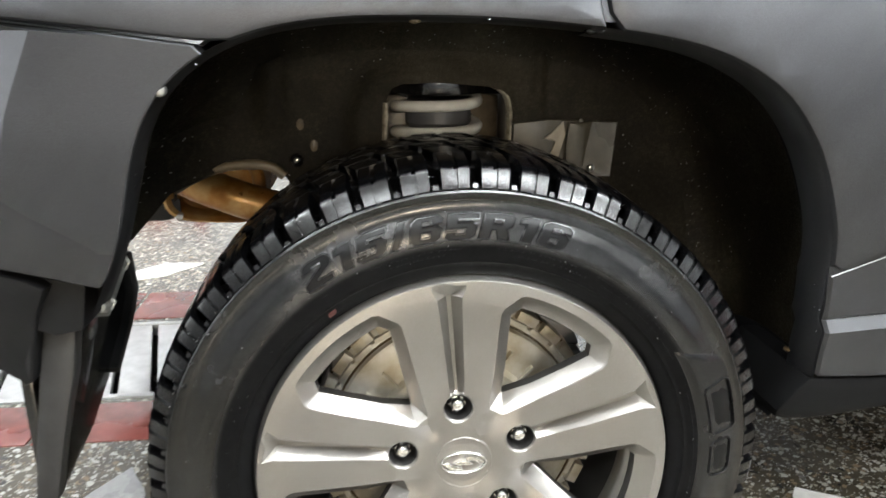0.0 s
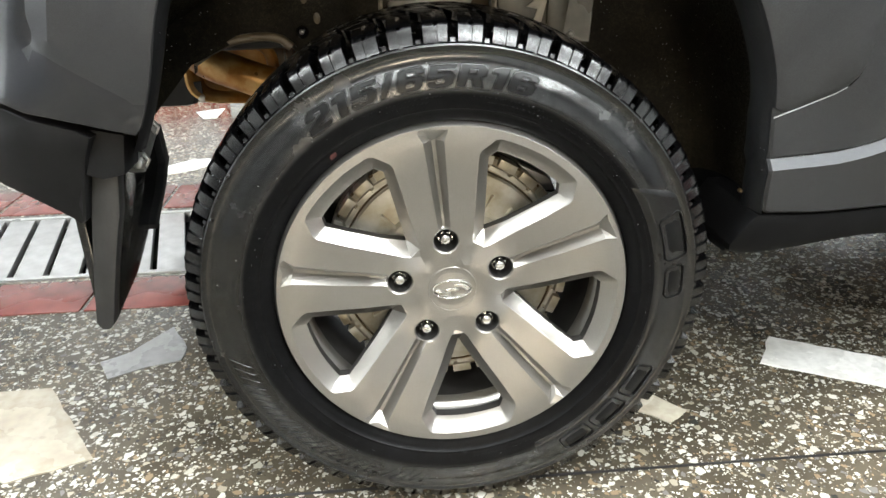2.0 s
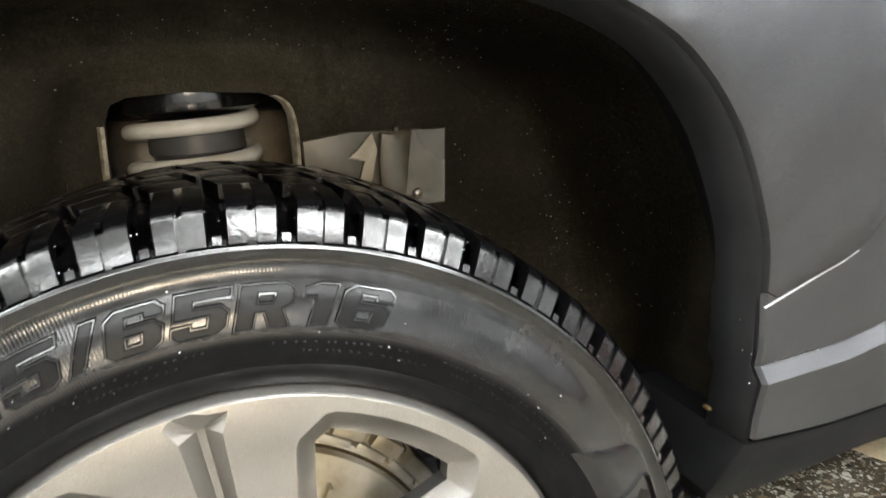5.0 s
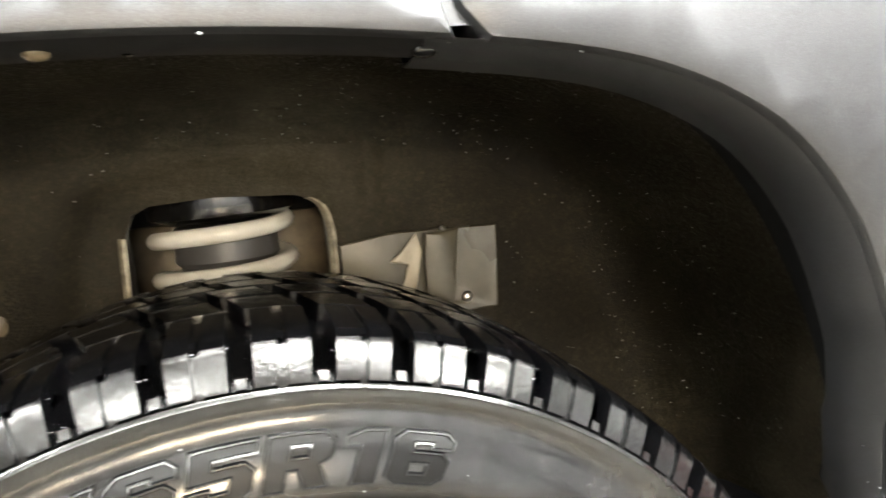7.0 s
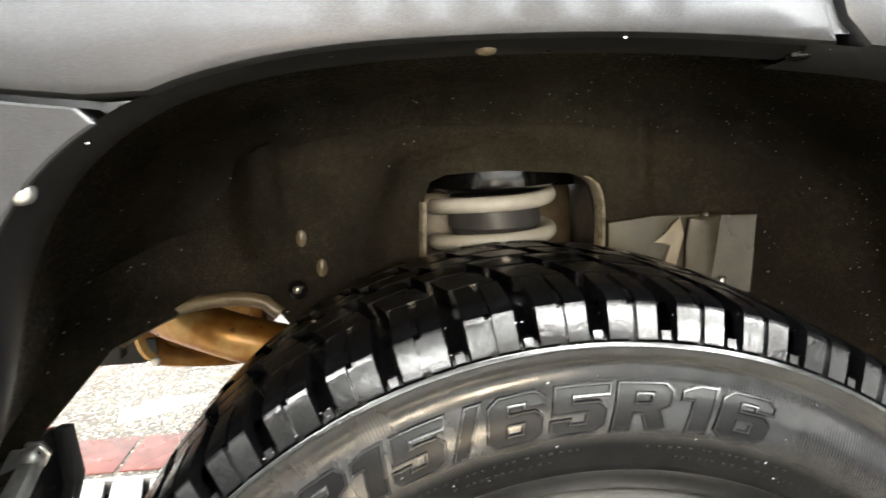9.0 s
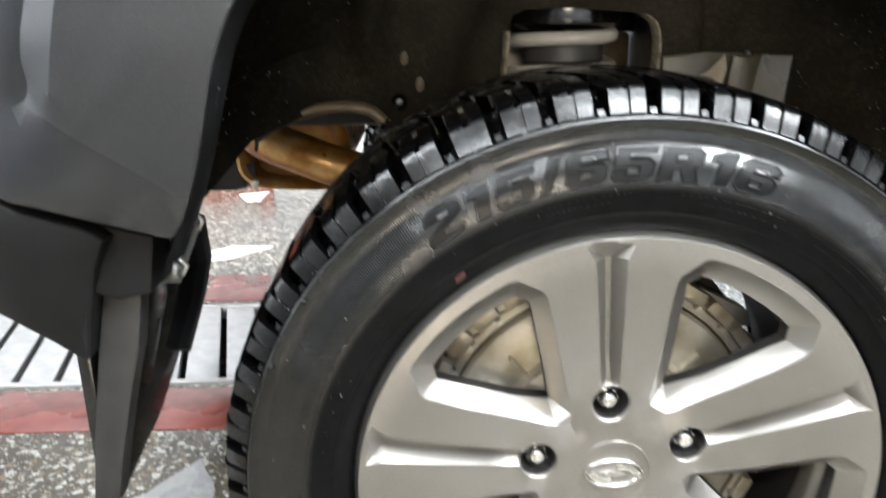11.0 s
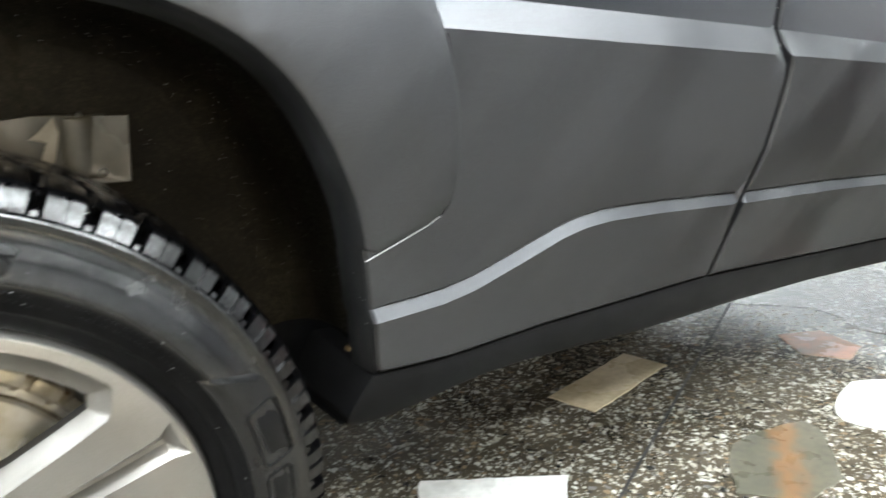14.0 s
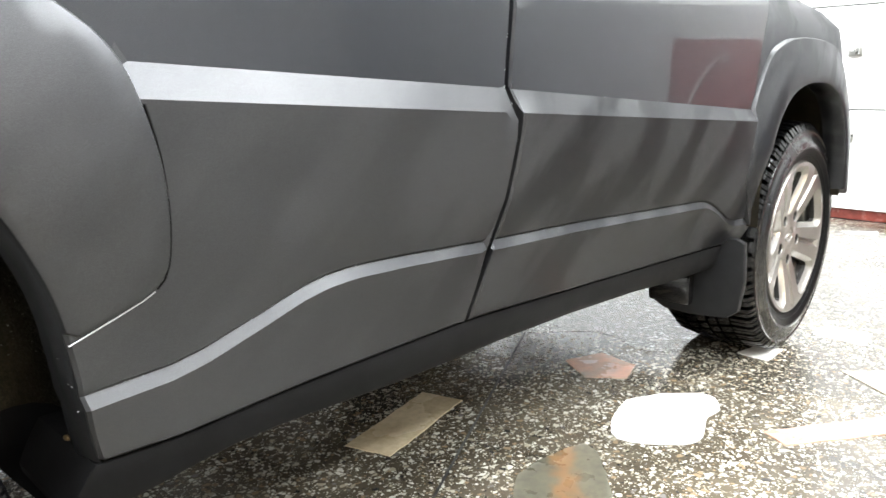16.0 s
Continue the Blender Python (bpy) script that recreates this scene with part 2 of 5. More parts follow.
INK = plain("dull_black_rubber", (0.0016, 0.0016, 0.0018), 0.34, grain=60, amount=0.3, bump=0.2)
INK.set("Specular IOR Level", 0.2)
INK = INK.m
# A darker, duller BLACK: shade is put into the colour of these parts.
SHADED_BLACK = plain("shaded_black_plastic", (0.004, 0.004, 0.0042), 0.75, grain=30, amount=0.3)
SHADED_BLACK.set("Specular IOR Level", 0.06)
SHADED_BLACK = SHADED_BLACK.m
ROCKER = plain("dark_grey_plastic", (0.005, 0.005, 0.0053), 0.6, grain=30, amount=0.25)
ROCKER.set("Specular IOR Level", 0.09)
ROCKER = ROCKER.m
DUST = plain("wet_tan_dirt", (0.105, 0.081, 0.05), 0.35, grain=60, amount=0.5, bump=0.5, bump_scale=200).m
WORN_EDGE = plain("scuffed_pale_edge", (0.3, 0.27, 0.21), 0.4, 0.2, grain=160, amount=0.8, bump=0.6, bump_scale=260).m
# Alloy darkened to carry the shade deep inside the rim.
SHADED_ALLOY = plain("shaded_alloy", (0.03, 0.028, 0.026), 0.5, 0.3, grain=25, amount=0.4).m
SCUFFED = plain("scuffed_black_plastic", (0.017, 0.0165, 0.016), 0.42, grain=40, amount=0.4, bump=0.3, bump_scale=240).m
DULL_ZINC = plain("dull_zinc", (0.2, 0.2, 0.19), 0.4, 0.7, grain=60, amount=0.4).m
DARK = plain("dark_metal", (0.02, 0.019, 0.018), 0.5, 0.3, grain=30, amount=0.4).m
CHROME = plain("chrome", (0.75, 0.75, 0.74), 0.14, 1.0, grain=40, amount=0.06, bump=0.03).m
STEEL = plain("zinc_steel", (0.5, 0.5, 0.48), 0.3, 0.9, grain=40, amount=0.15).m
COIL = plain("cream_coil_paint", (0.88, 0.85, 0.78), 0.35, coat=0.3, grain=25, amount=0.2).m
BUMPSTOP = plain("grey_bump_stop", (0.09, 0.09, 0.095), 0.45, grain=30, amount=0.25).m
PLASTER = plain("white_wall_paint", (0.78, 0.79, 0.8), 0.55, grain=5, amount=0.05, bump=0.1, bump_scale=80).m
PALE_GREY_WALL = plain("pale_grey_wall_paint", (0.26, 0.26, 0.265), 0.5, grain=4, amount=0.1, bump=0.1, bump_scale=80).m
LIGHT_GREY_WALL = plain("light_grey_wall_paint", (0.42, 0.42, 0.425), 0.5, grain=4, amount=0.1, bump=0.1, bump_scale=80).m
GREY_WALL = plain("grey_wall_paint", (0.21, 0.214, 0.222), 0.5, grain=4, amount=0.1, bump=0.1, bump_scale=80).m
DOOR_WHITE = plain("white_door_panel", (0.8, 0.81, 0.82), 0.35, grain=4, amount=0.04, bump=0.06, bump_scale=120).m
RED_WALL = plain("red_wall_paint", (0.085, 0.006, 0.009), 0.6, grain=4, amount=0.2, bump=0.1, bump_scale=60).m
RED_TILE = plain("red_brown_tile", (0.2, 0.05, 0.04), 0.25, grain=20, amount=0.45, bump=0.2, bump_scale=90).m
CEIL = plain("ceiling_paint", (0.8, 0.81, 0.82), 0.7, grain=3, amount=0.06).m
GRATE = plain("galvanised_grate", (0.5, 0.5, 0.5), 0.32, 0.55, grain=25, amount=0.2).m
PIT = plain("wet_concrete", (0.05, 0.048, 0.045), 0.2, grain=12, amount=0.4, bump=0.3, bump_scale=60).m
RED_RUBBER = plain("red_paint_mark", (0.05, 0.011, 0.009), 0.5, amount=0.5).m
BRASS = plain("brown_drum_edge", (0.11, 0.075, 0.036), 0.42, 0.6, grain=30, amount=0.5, bump=0.3).m
ORANGE_RED = plain("red_plastic", (0.55, 0.06, 0.03), 0.4, grain=12, amount=0.25).m
SLAB_WHITE = slab("white_marble_piece", (0.86, 0.85, 0.82), (0.74, 0.72, 0.68))
SLAB_CREAM = slab("cream_marble_piece", (0.46, 0.42, 0.34), (0.33, 0.28, 0.21))
SLAB_WET = slab("wet_grey_marble_piece", (0.33, 0.33, 0.33), (0.24, 0.24, 0.24))
SLAB_TAN = slab("tan_marble_piece", (0.68, 0.57, 0.4), (0.54, 0.43, 0.27))
SLAB_PINK = slab("pink_marble_piece", (0.5, 0.26, 0.18), (0.3, 0.24, 0.2))
SLAB_GREEN = Mat("rusty_green_piece", (0.09, 0.085, 0.06), 0.25)
g = SLAB_GREEN
gx, gy, _ = g.split()[:3]
across = g.math("SUBTRACT", g.math("SUBTRACT", g.math("MULTIPLY", gx, 0.59), g.math("MULTIPLY", gy, 0.81)), 0.707)
across = g.math("ABSOLUTE", g.math("ADD", across, g.math("MULTIPLY", g.math("SUBTRACT", g.noise(22.0, 4), 0.5), 0.09)))
body = g.mix(g.grey(g.noise(70.0), [(0.4, 0.0), (0.7, 0.6)]), g.ramp(g.noise(9.0, 5), [(0.3, (0.06, 0.06, 0.045)), (0.6, (0.11, 0.1, 0.072))]), (0.04, 0.04, 0.03))
g.colour(g.mix(g.grey(across, [(0.006, 0.65), (0.034, 0.0)]), body, (0.2, 0.1, 0.04)))
g.rough(g.grey(g.noise(12.0), [(0.3, 0.2), (0.7, 0.45)]))
SLAB_GREEN = SLAB_GREEN.m
CHROME_WATER = Mat("water", (0.9, 0.92, 0.95), 0.03, 0.0)
CHROME_WATER.set("Transmission Weight", 0.6)
CHROME_WATER.set("IOR", 1.33)
CHROME_WATER = CHROME_WATER.m
CLEAR = plain("brown_translucent_film", (0.068, 0.061, 0.044), 0.3, coat=0.0, grain=40, amount=0.4).m
GLASS = plain("dark_window_glass", (0.01, 0.011, 0.012), 0.03, coat=1.0, bump=0.0).m


# ---- mesh helpers ----
def part(name, bm, material, parent=None, label="", smooth=32.0):
    """One bmesh as one mesh object, under a thing or a part."""
    me = bpy.data.meshes.new(name)
    bm.to_mesh(me)
    bm.free()
    me.materials.append(material)
    if smooth:
        me.shade_smooth()
        me.set_sharp_from_angle(angle=radians(smooth))
    ob = new(name, me)
    if parent is not None:
        ob.parent = parent
    if label:
        ob["label"] = label
    return ob


def empty(name, x=0, y=0, z=0):
    ob = new(name)
    ob.location = (x, y, z)
    ob.empty_display_size = 0.05
    return ob


def faces_from(verts, faces):
    bm = bmesh.new()
    vs = [bm.verts.new(v) for v in verts]
    for f in faces:
        try:
            bm.faces.new([vs[i] for i in f])
        except ValueError:
            pass
    bmesh.ops.recalc_face_normals(bm, faces=bm.faces)
    return bm


def lathe(profile, n=96, centre=(0, 0, 0), closed=False):
    """A surface round the y axis; profile of (outward, radius), outward being -y."""
    cx, cy, cz = centre
    verts, faces, m = [], [], len(profile)
    for i in range(n):
        a = 2 * math.pi * i / n
        verts += [(cx + r * math.cos(a), cy - o, cz + r * math.sin(a)) for o, r in profile]
    for i in range(n):
        j = (i + 1) % n
        for k in range(m if closed else m - 1):
            l = (k + 1) % m
            faces.append((i * m + k, j * m + k, j * m + l, i * m + l))
    return faces_from(verts, faces)


def box(bm, x0, x1, y0, y1, z0, z1, bevel=0.0, m=None):
    made = bmesh.ops.create_cube(bm, size=1.0)["verts"]
    bmesh.ops.transform(bm, matrix=Matrix.Translation(((x0 + x1) / 2, (y0 + y1) / 2, (z0 + z1) / 2)) @ Matrix.Diagonal((x1 - x0, y1 - y0, z1 - z0, 1)), verts=made)
    if bevel:
        edges = {e for v in made for e in v.link_edges}
        made = list({v for f in bmesh.ops.bevel(bm, geom=list(edges), offset=bevel, segments=2, affect="EDGES", profile=0.6)["faces"] for v in f.verts} | {v for v in made if v.is_valid})
    if m is not None:
        bmesh.ops.transform(bm, matrix=m, verts=made)
    return bm


def one_box(*a, **k):
    return box(bmesh.new(), *a, **k)


def prism(bm, poly, lo, hi, axis="z", bevel=0.0):
    """A polygon pushed from lo to hi along an axis; poly gives the other two coordinates in order."""
    def put(p, h):
        return {"z": (p[0], p[1], h), "y": (p[0], h, p[1]), "x": (h, p[0], p[1])}[axis]
    a = [bm.verts.new(put(p, lo)) for p in poly]
    b = [bm.verts.new(put(p, hi)) for p in poly]
    n = len(poly)
    fs = [bm.faces.new(a), bm.faces.new(b)] + [bm.faces.new((a[i], a[(i + 1) % n], b[(i + 1) % n], b[i])) for i in range(n)]
    bmesh.ops.recalc_face_normals(bm, faces=fs)
    if bevel:
        bmesh.ops.bevel(bm, geom=list({e for f in fs for e in f.edges}), offset=bevel, segments=2, affect="EDGES", profile=0.6)
    return bm


def tube(path, radius, n=12, cap=True):
    """A round bar along a path of points."""
    pts = [Vector(p) for p in path]
    verts, faces = [], []
    up = Vector((0.13, 0.31, 0.94))
    for i, p in enumerate(pts):
        d = (pts[min(i + 1, len(pts) - 1)] - pts[max(i - 1, 0)]).normalized()
        u = d.cross(up).normalized()
        w = d.cross(u)
        verts += [p + radius * (math.cos(2 * math.pi * k / n) * u + math.sin(2 * math.pi * k / n) * w) for k in range(n)]
    for i in range(len(pts) - 1):
        for k in range(n):
            l = (k + 1) % n
            faces.append((i * n + k, i * n + l, (i + 1) * n + l, (i + 1) * n + k))
    if cap:
        faces += [tuple(range(n)), tuple(range((len(pts) - 1) * n, len(pts) * n))]
    return faces_from(verts, faces)


def inside(p, poly):
    x, y = p
    hit, n = False, len(poly)
    for i in range(n):
        (x0, y0), (x1, y1) = poly[i], poly[(i + 1) % n]
        if (y0 > y) != (y1 > y) and x < (x1 - x0) * (y - y0) / (y1 - y0) + x0:
            hit = not hit
    return hit


def edge_distance(p, poly, closed=True):
    best = 1e9
    for i in range(len(poly) - (0 if closed else 1)):
        a, b = poly[i], poly[(i + 1) % len(poly)]
        dx, dy = b[0] - a[0], b[1] - a[1]
        q = dx * dx + dy * dy
        t = 0 if q == 0 else max(0, min(1, ((p[0] - a[0]) * dx + (p[1] - a[1]) * dy) / q))
        best = min(best, math.hypot(p[0] - a[0] - t * dx, p[1] - a[1] - t * dy))
    return best


def inset(poly, d):
    """The polygon moved inwards by d."""
    area = sum(a[0] * b[1] - b[0] * a[1] for a, b in zip(poly, poly[1:] + poly[:1]))
    s = 1 if area > 0 else -1
    out, n = [], len(poly)
    for i in range(n):
        a, p, b = Vector(poly[i - 1]), Vector(poly[i]), Vector(poly[(i + 1) % n])
        e, f = (p - a).normalized(), (b - p).normalized()
        n1, n2 = Vector((-e.y, e.x)) * s, Vector((-f.y, f.x)) * s
        h = n1 + n2
        h = h / max(0.35, h.dot(n1)) if h.length > 1e-6 else n1
        out.append(tuple(p + h * d))
    return out


def smooth_line(points, step=0.02):
    """A Catmull-Rom line through the points, in even steps."""
    pts = [Vector(p) for p in points]
    out = []
    for i in range(len(pts) - 1):
        p0, p1, p2, p3 = pts[max(i - 1, 0)], pts[i], pts[i + 1], pts[min(i + 2, len(pts) - 1)]
        k = max(1, round((p2 - p1).length / step))
        for j in range(k):
            t = j / k
            out.append(tuple(0.5 * ((2 * p1) + (p2 - p0) * t + (2 * p0 - 5 * p1 + 4 * p2 - p3) * t * t + (3 * p1 - p0 - 3 * p2 + p3) * t ** 3)))
    return out + [tuple(pts[-1])]


def sheet(outline, height, step=0.03, holes=(), lines=(), roll=0.0, depth=0.012, back=None):
    """A panel in the x-z plane, raised outwards (towards -y) by height(x, z), with rolled edges turned back by depth."""
    from mathutils.geometry import delaunay_2d_cdt
    verts, edges, drop = [], [], []

    def loop(poly, closed=True, low=0.0):
        s = len(verts)
        verts.extend(Vector(p) for p in poly)
        drop.extend([low] * len(poly))
        edges.extend((s + i, s + (i + 1) % len(poly)) for i in range(len(poly) - (0 if closed else 1)))

    loop(outline, True, roll * 0.9)
    if roll >= 0.004:
        loop(inset(outline, roll * 0.3), True, roll * 0.28)
    if roll:
        loop(inset(outline, roll))
    for h in holes:
        loop(h, True, roll * 0.8)
        if roll:
            loop(inset(h, -roll))
    for l in lines:
        loop(l, False)
    if step:
        xs, zs = [p[0] for p in outline], [p[1] for p in outline]
        for i in range(int((max(xs) - min(xs)) / step) + 2):
            for j in range(int((max(zs) - min(zs)) / step) + 2):
                p = (min(xs) + (i + 0.5 * (j % 2)) * step, min(zs) + j * step)
                if inside(p, outline) and not any(inside(p, h) for h in holes) and edge_distance(p, outline) > max(0.3 * step, 1.5 * roll) and all(edge_distance(p, h) > 0.3 * step for h in holes) and all(edge_distance(p, l, False) > 0.25 * step for l in lines):
                    verts.append(Vector(p))
                    drop.append(0.0)
    v2, e2, f2, src, _, _ = delaunay_2d_cdt(verts, edges, [], 0, 1e-6)
    bm = bmesh.new()
    made = []
    for v, s in zip(v2, src):
        made.append(bm.verts.new((v.x, -(height(v.x, v.y) - (min(drop[k] for k in s) if s else 0.0)), v.y)))
    for f in f2:
        c = (sum(v2[i].x for i in f) / len(f), sum(v2[i].y for i in f) / len(f))
        if inside(c, outline) and not any(inside(c, h) for h in holes):
            bm.faces.new([made[i] for i in f])
    for v in [v for v in bm.verts if not v.link_faces]:
        bm.verts.remove(v)
    rim = [e for e in bm.edges if len(e.link_faces) == 1]
    if depth:
        low = {}
        for e in rim:
            for v in e.verts:
                if v not in low:
                    low[v] = bm.verts.new((v.co.x, back if back is not None else v.co.y + depth, v.co.z))
        for e in rim:
            bm.faces.new((e.verts[0], e.verts[1], low[e.verts[1]], low[e.verts[0]]))
    bmesh.ops.recalc_face_normals(bm, faces=bm.faces)
    f = max(bm.faces, key=lambda f: abs(f.normal.y) * f.calc_area())
    if f.normal.y > 0:
        bmesh.ops.reverse_faces(bm, faces=bm.faces)
    return bm


def curve_at(points):
    """Linear interpolation through (x, value) points."""
    xs, vs = [p[0] for p in points], [p[1] for p in points]
    return lambda x: float(np.interp(x, xs, vs))


def ring(cx, cz, r, n, start=0.0):
    return [(cx + r * math.cos(start + 2 * math.pi * i / n), cz + r * math.sin(start + 2 * math.pi * i / n)) for i in range(n)]


def pol(r, degrees):
    return (r * math.cos(radians(degrees)), r * math.sin(radians(degrees)))


# ---- room ----
X0, X1, Y0, Y1, TOP = -3.2, 4.55, -4.9, 3.7, 3.0
CH0, CH1, CHX = 0.82, 1.27, -0.3


def build_room():
    v, f = [], []

    def quad(a, b, c, d):
        s = len(v)
        v.extend((a, b, c, d))
        f.append((s, s + 1, s + 2, s + 3))

    quad((X0, Y0, 0), (X1, Y0, 0), (X1, CH0, 0), (X0, CH0, 0))
    quad((CHX, CH0, 0), (X1, CH0, 0), (X1, CH1, 0), (CHX, CH1, 0))
    quad((X0, CH1, 0), (X1, CH1, 0), (X1, Y1, 0), (X0, Y1, 0))
    bm = bmesh.new()
    for q in f:
        bm.faces.new([bm.verts.new(v[i]) for i in q])
    floor = part("floor", bm, TERRAZZO, smooth=0)
    tagged(floor, "wet terrazzo floor with pale stone chips", "floor", kind="structure")
    bm = bmesh.new()
    box(bm, X0, CHX, CH0 - 0.05, CH1 + 0.05, -0.3, -0.16)
    box(bm, X0, CHX, CH0 - 0.05, CH0, -0.16, -0.003)
    box(bm, X0, CHX, CH1, CH1 + 0.05, -0.16, -0.003)
    box(bm, CHX, CHX + 0.05, CH0, CH1, -0.16, -0.003)
    tagged(part("drain_channel", bm, PIT, smooth=0), "wet concrete drain channel under the grate", "drain", kind="structure")
    for name, dims, mat, label in (
        ("wall_north", (X0, X1, Y1, Y1 + 0.15, 0, TOP), PLASTER, "white painted workshop wall"),
        ("wall_south", (X0, X1 + 0.05, Y0 - 0.15, Y0, 0, TOP), LIGHT_GREY_WALL, "light grey painted workshop wall"),
        ("wall_west", (X0 - 0.15, X0, Y0 - 0.15, Y1 + 0.15, 0, TOP), PLASTER, "white painted workshop wall"),
        ("wall_east", (X1 + 0.05, X1 + 0.2, Y0 - 0.15, Y1 + 0.15, 0, TOP), PLASTER, "white painted workshop wall"),
    ):
        tagged(part(name, one_box(*dims), mat, smooth=0), label, "wall", kind="structure")
    tagged(part("ceiling", one_box(X0 - 0.15, X1 + 0.2, Y0 - 0.15, Y1 + 0.15, TOP, TOP + 0.15), CEIL, smooth=0), "pale painted ceiling", "ceiling", kind="structure")
    # red dado on the long walls
    tagged(part("trim_east", one_box(X1 + 0.03, X1 + 0.038, -1.62, -0.74, 0.055, 0.965), RED_WALL, smooth=0), "red painted lower wall band", "wall band", kind="structure")
    tagged(part("trim_south_bay", one_box(X1 + 0.038, X1 + 0.05, Y0, -1.6, 0.055, 1.3), GREY_WALL, smooth=0), "dark grey painted wall section", "wall band", kind="structure")
    tagged(part("trim_bay", one_box(X1 + 0.038, X1 + 0.05, -1.6, -0.7, 0.055, 1.3), PALE_GREY_WALL, smooth=0), "pale grey painted wall section", "wall band", kind="structure")
    tagged(part("trim_west_bay", one_box(X0, X0 + 0.012, Y0, -1.25, 0.0, 1.9), GREY_WALL, smooth=0), "dark grey painted wall section", "wall band", kind="structure")
    tagged(part("baseboard", one_box(X1 + 0.03, X1 + 0.05, Y0, Y1, 0.0, 0.055, bevel=0.004), RED_TILE), "dark red tiled skirting", "skirting", kind="structure")


build_room()


def garage_door():
    """White sectional door that fills the end wall, with hinges."""
    g = empty("garage_door", X1, 0, 0)
    for i in range(5):
        z0 = 0.06 + 0.54 * i
        part("panel", one_box(0.0, 0.04, -0.45, 2.6, z0, z0 + 0.532, bevel=0.006), DOOR_WHITE, g)
    for z in (0.45, 0.90):
        bm = bmesh.new()
        box(bm, -0.02, 0.0, 0.44, 0.51, z - 0.025, z + 0.025, bevel=0.004)
        box(bm, -0.045, -0.02, 0.45, 0.47, z - 0.018, z + 0.03, bevel=0.004)
        part("hinge", bm, STEEL, g, "zinc-plated hinge")
    tagged(g, "white sectional garage door with small metal hinges", "garage door")


garage_door()


def lamp_bodies():
    first = None
    # Every tube gets an unseen body, the added fill tubes too.
    for x, y, _, _ in LAMPS:
        if first is None:
            first = empty("ceiling_lamp")
            part("housing", one_box(-0.68, 0.68, -0.05, 0.05, -0.255, -0.205, bevel=0.008), DOOR_WHITE, first)
            for sx in (-0.5, 0.5):
                part("hanger", one_box(sx - 0.006, sx + 0.006, -0.006, 0.006, -0.207, 0.0), STEEL, first)
            tagged(first, "white batten lamp under the ceiling", "lamp", "ceiling lamps")
            first.location = (x, y, TOP)
        else:
            copy_thing(first, pose(x, y, TOP))


lamp_bodies()


# ---- wheel ----
FACE = curve_at([(0, 0.006), (0.031, 0.006), (0.036, 0.0085), (0.05, 0.009), (0.085, 0.0095), (0.12, 0.017), (0.17, 0.027), (0.2, 0.031), (0.2172, 0.0307), (0.2185, 0.0297)])
GROOVE = curve_at([(0.084, 0.0078), (0.19, 0.0118), (0.2, 0.0125), (0.2125, 0.0182)])
TYRE_SIDE = [(0.016, 0.2205), (0.0235, 0.2225), (0.027, 0.2265), (0.029, 0.232), (0.031, 0.2362), (0.0328, 0.2375), (0.0328, 0.2395), (0.0335, 0.2415), (0.0378, 0.252), (0.039, 0.2565), (0.0392, 0.2585), (0.0387, 0.2635),
             (0.0371, 0.2715), (0.0342, 0.2795), (0.0305, 0.2865), (0.0284, 0.292), (0.0278, 0.2975), (0.0284, 0.3015), (0.03, 0.304), (0.0303, 0.3052), (0.0296, 0.3067), (0.0285, 0.3075)]
SIDE_OUT = curve_at([(r, o) for o, r in TYRE_SIDE])
SHOULDER = [(0.0278, 0.3085), (0.0238, 0.3165), (0.0186, 0.3252), (0.0168, 0.3272), (0.009, 0.3298), (-0.012, 0.3318), (-0.037, 0.3327)]


def rim_height(spokes):
    def height(x, z):
        r = math.hypot(x, z)
        o = FACE(r)
        off = min(abs((math.atan2(z, x) - s - math.pi / 5 + math.pi) % (2 * math.pi) - math.pi) for s in spokes)
        o -= 0.007 * max(0.0, 1 - off / 0.3) * max(0.0, min(1.0, (r - 0.038) / 0.02)) * (1 if r < 0.1 else 0)
        for s in spokes:
            along = x * math.cos(s) + z * math.sin(s)
            lat = abs(-x * math.sin(s) + z * math.cos(s))
            if 0.0839 < along < 0.2126:
                w = GROOVE(along)
                if lat < w:
                    d = 0.0135 * min(1.0, (1 - lat / w) / 0.8)
                    d *= min(1, (0.2126 - along) / 0.0126) * min(1, 0.45 + (along - 0.0839) / 0.04)
                    o -= d
        return o
    return height


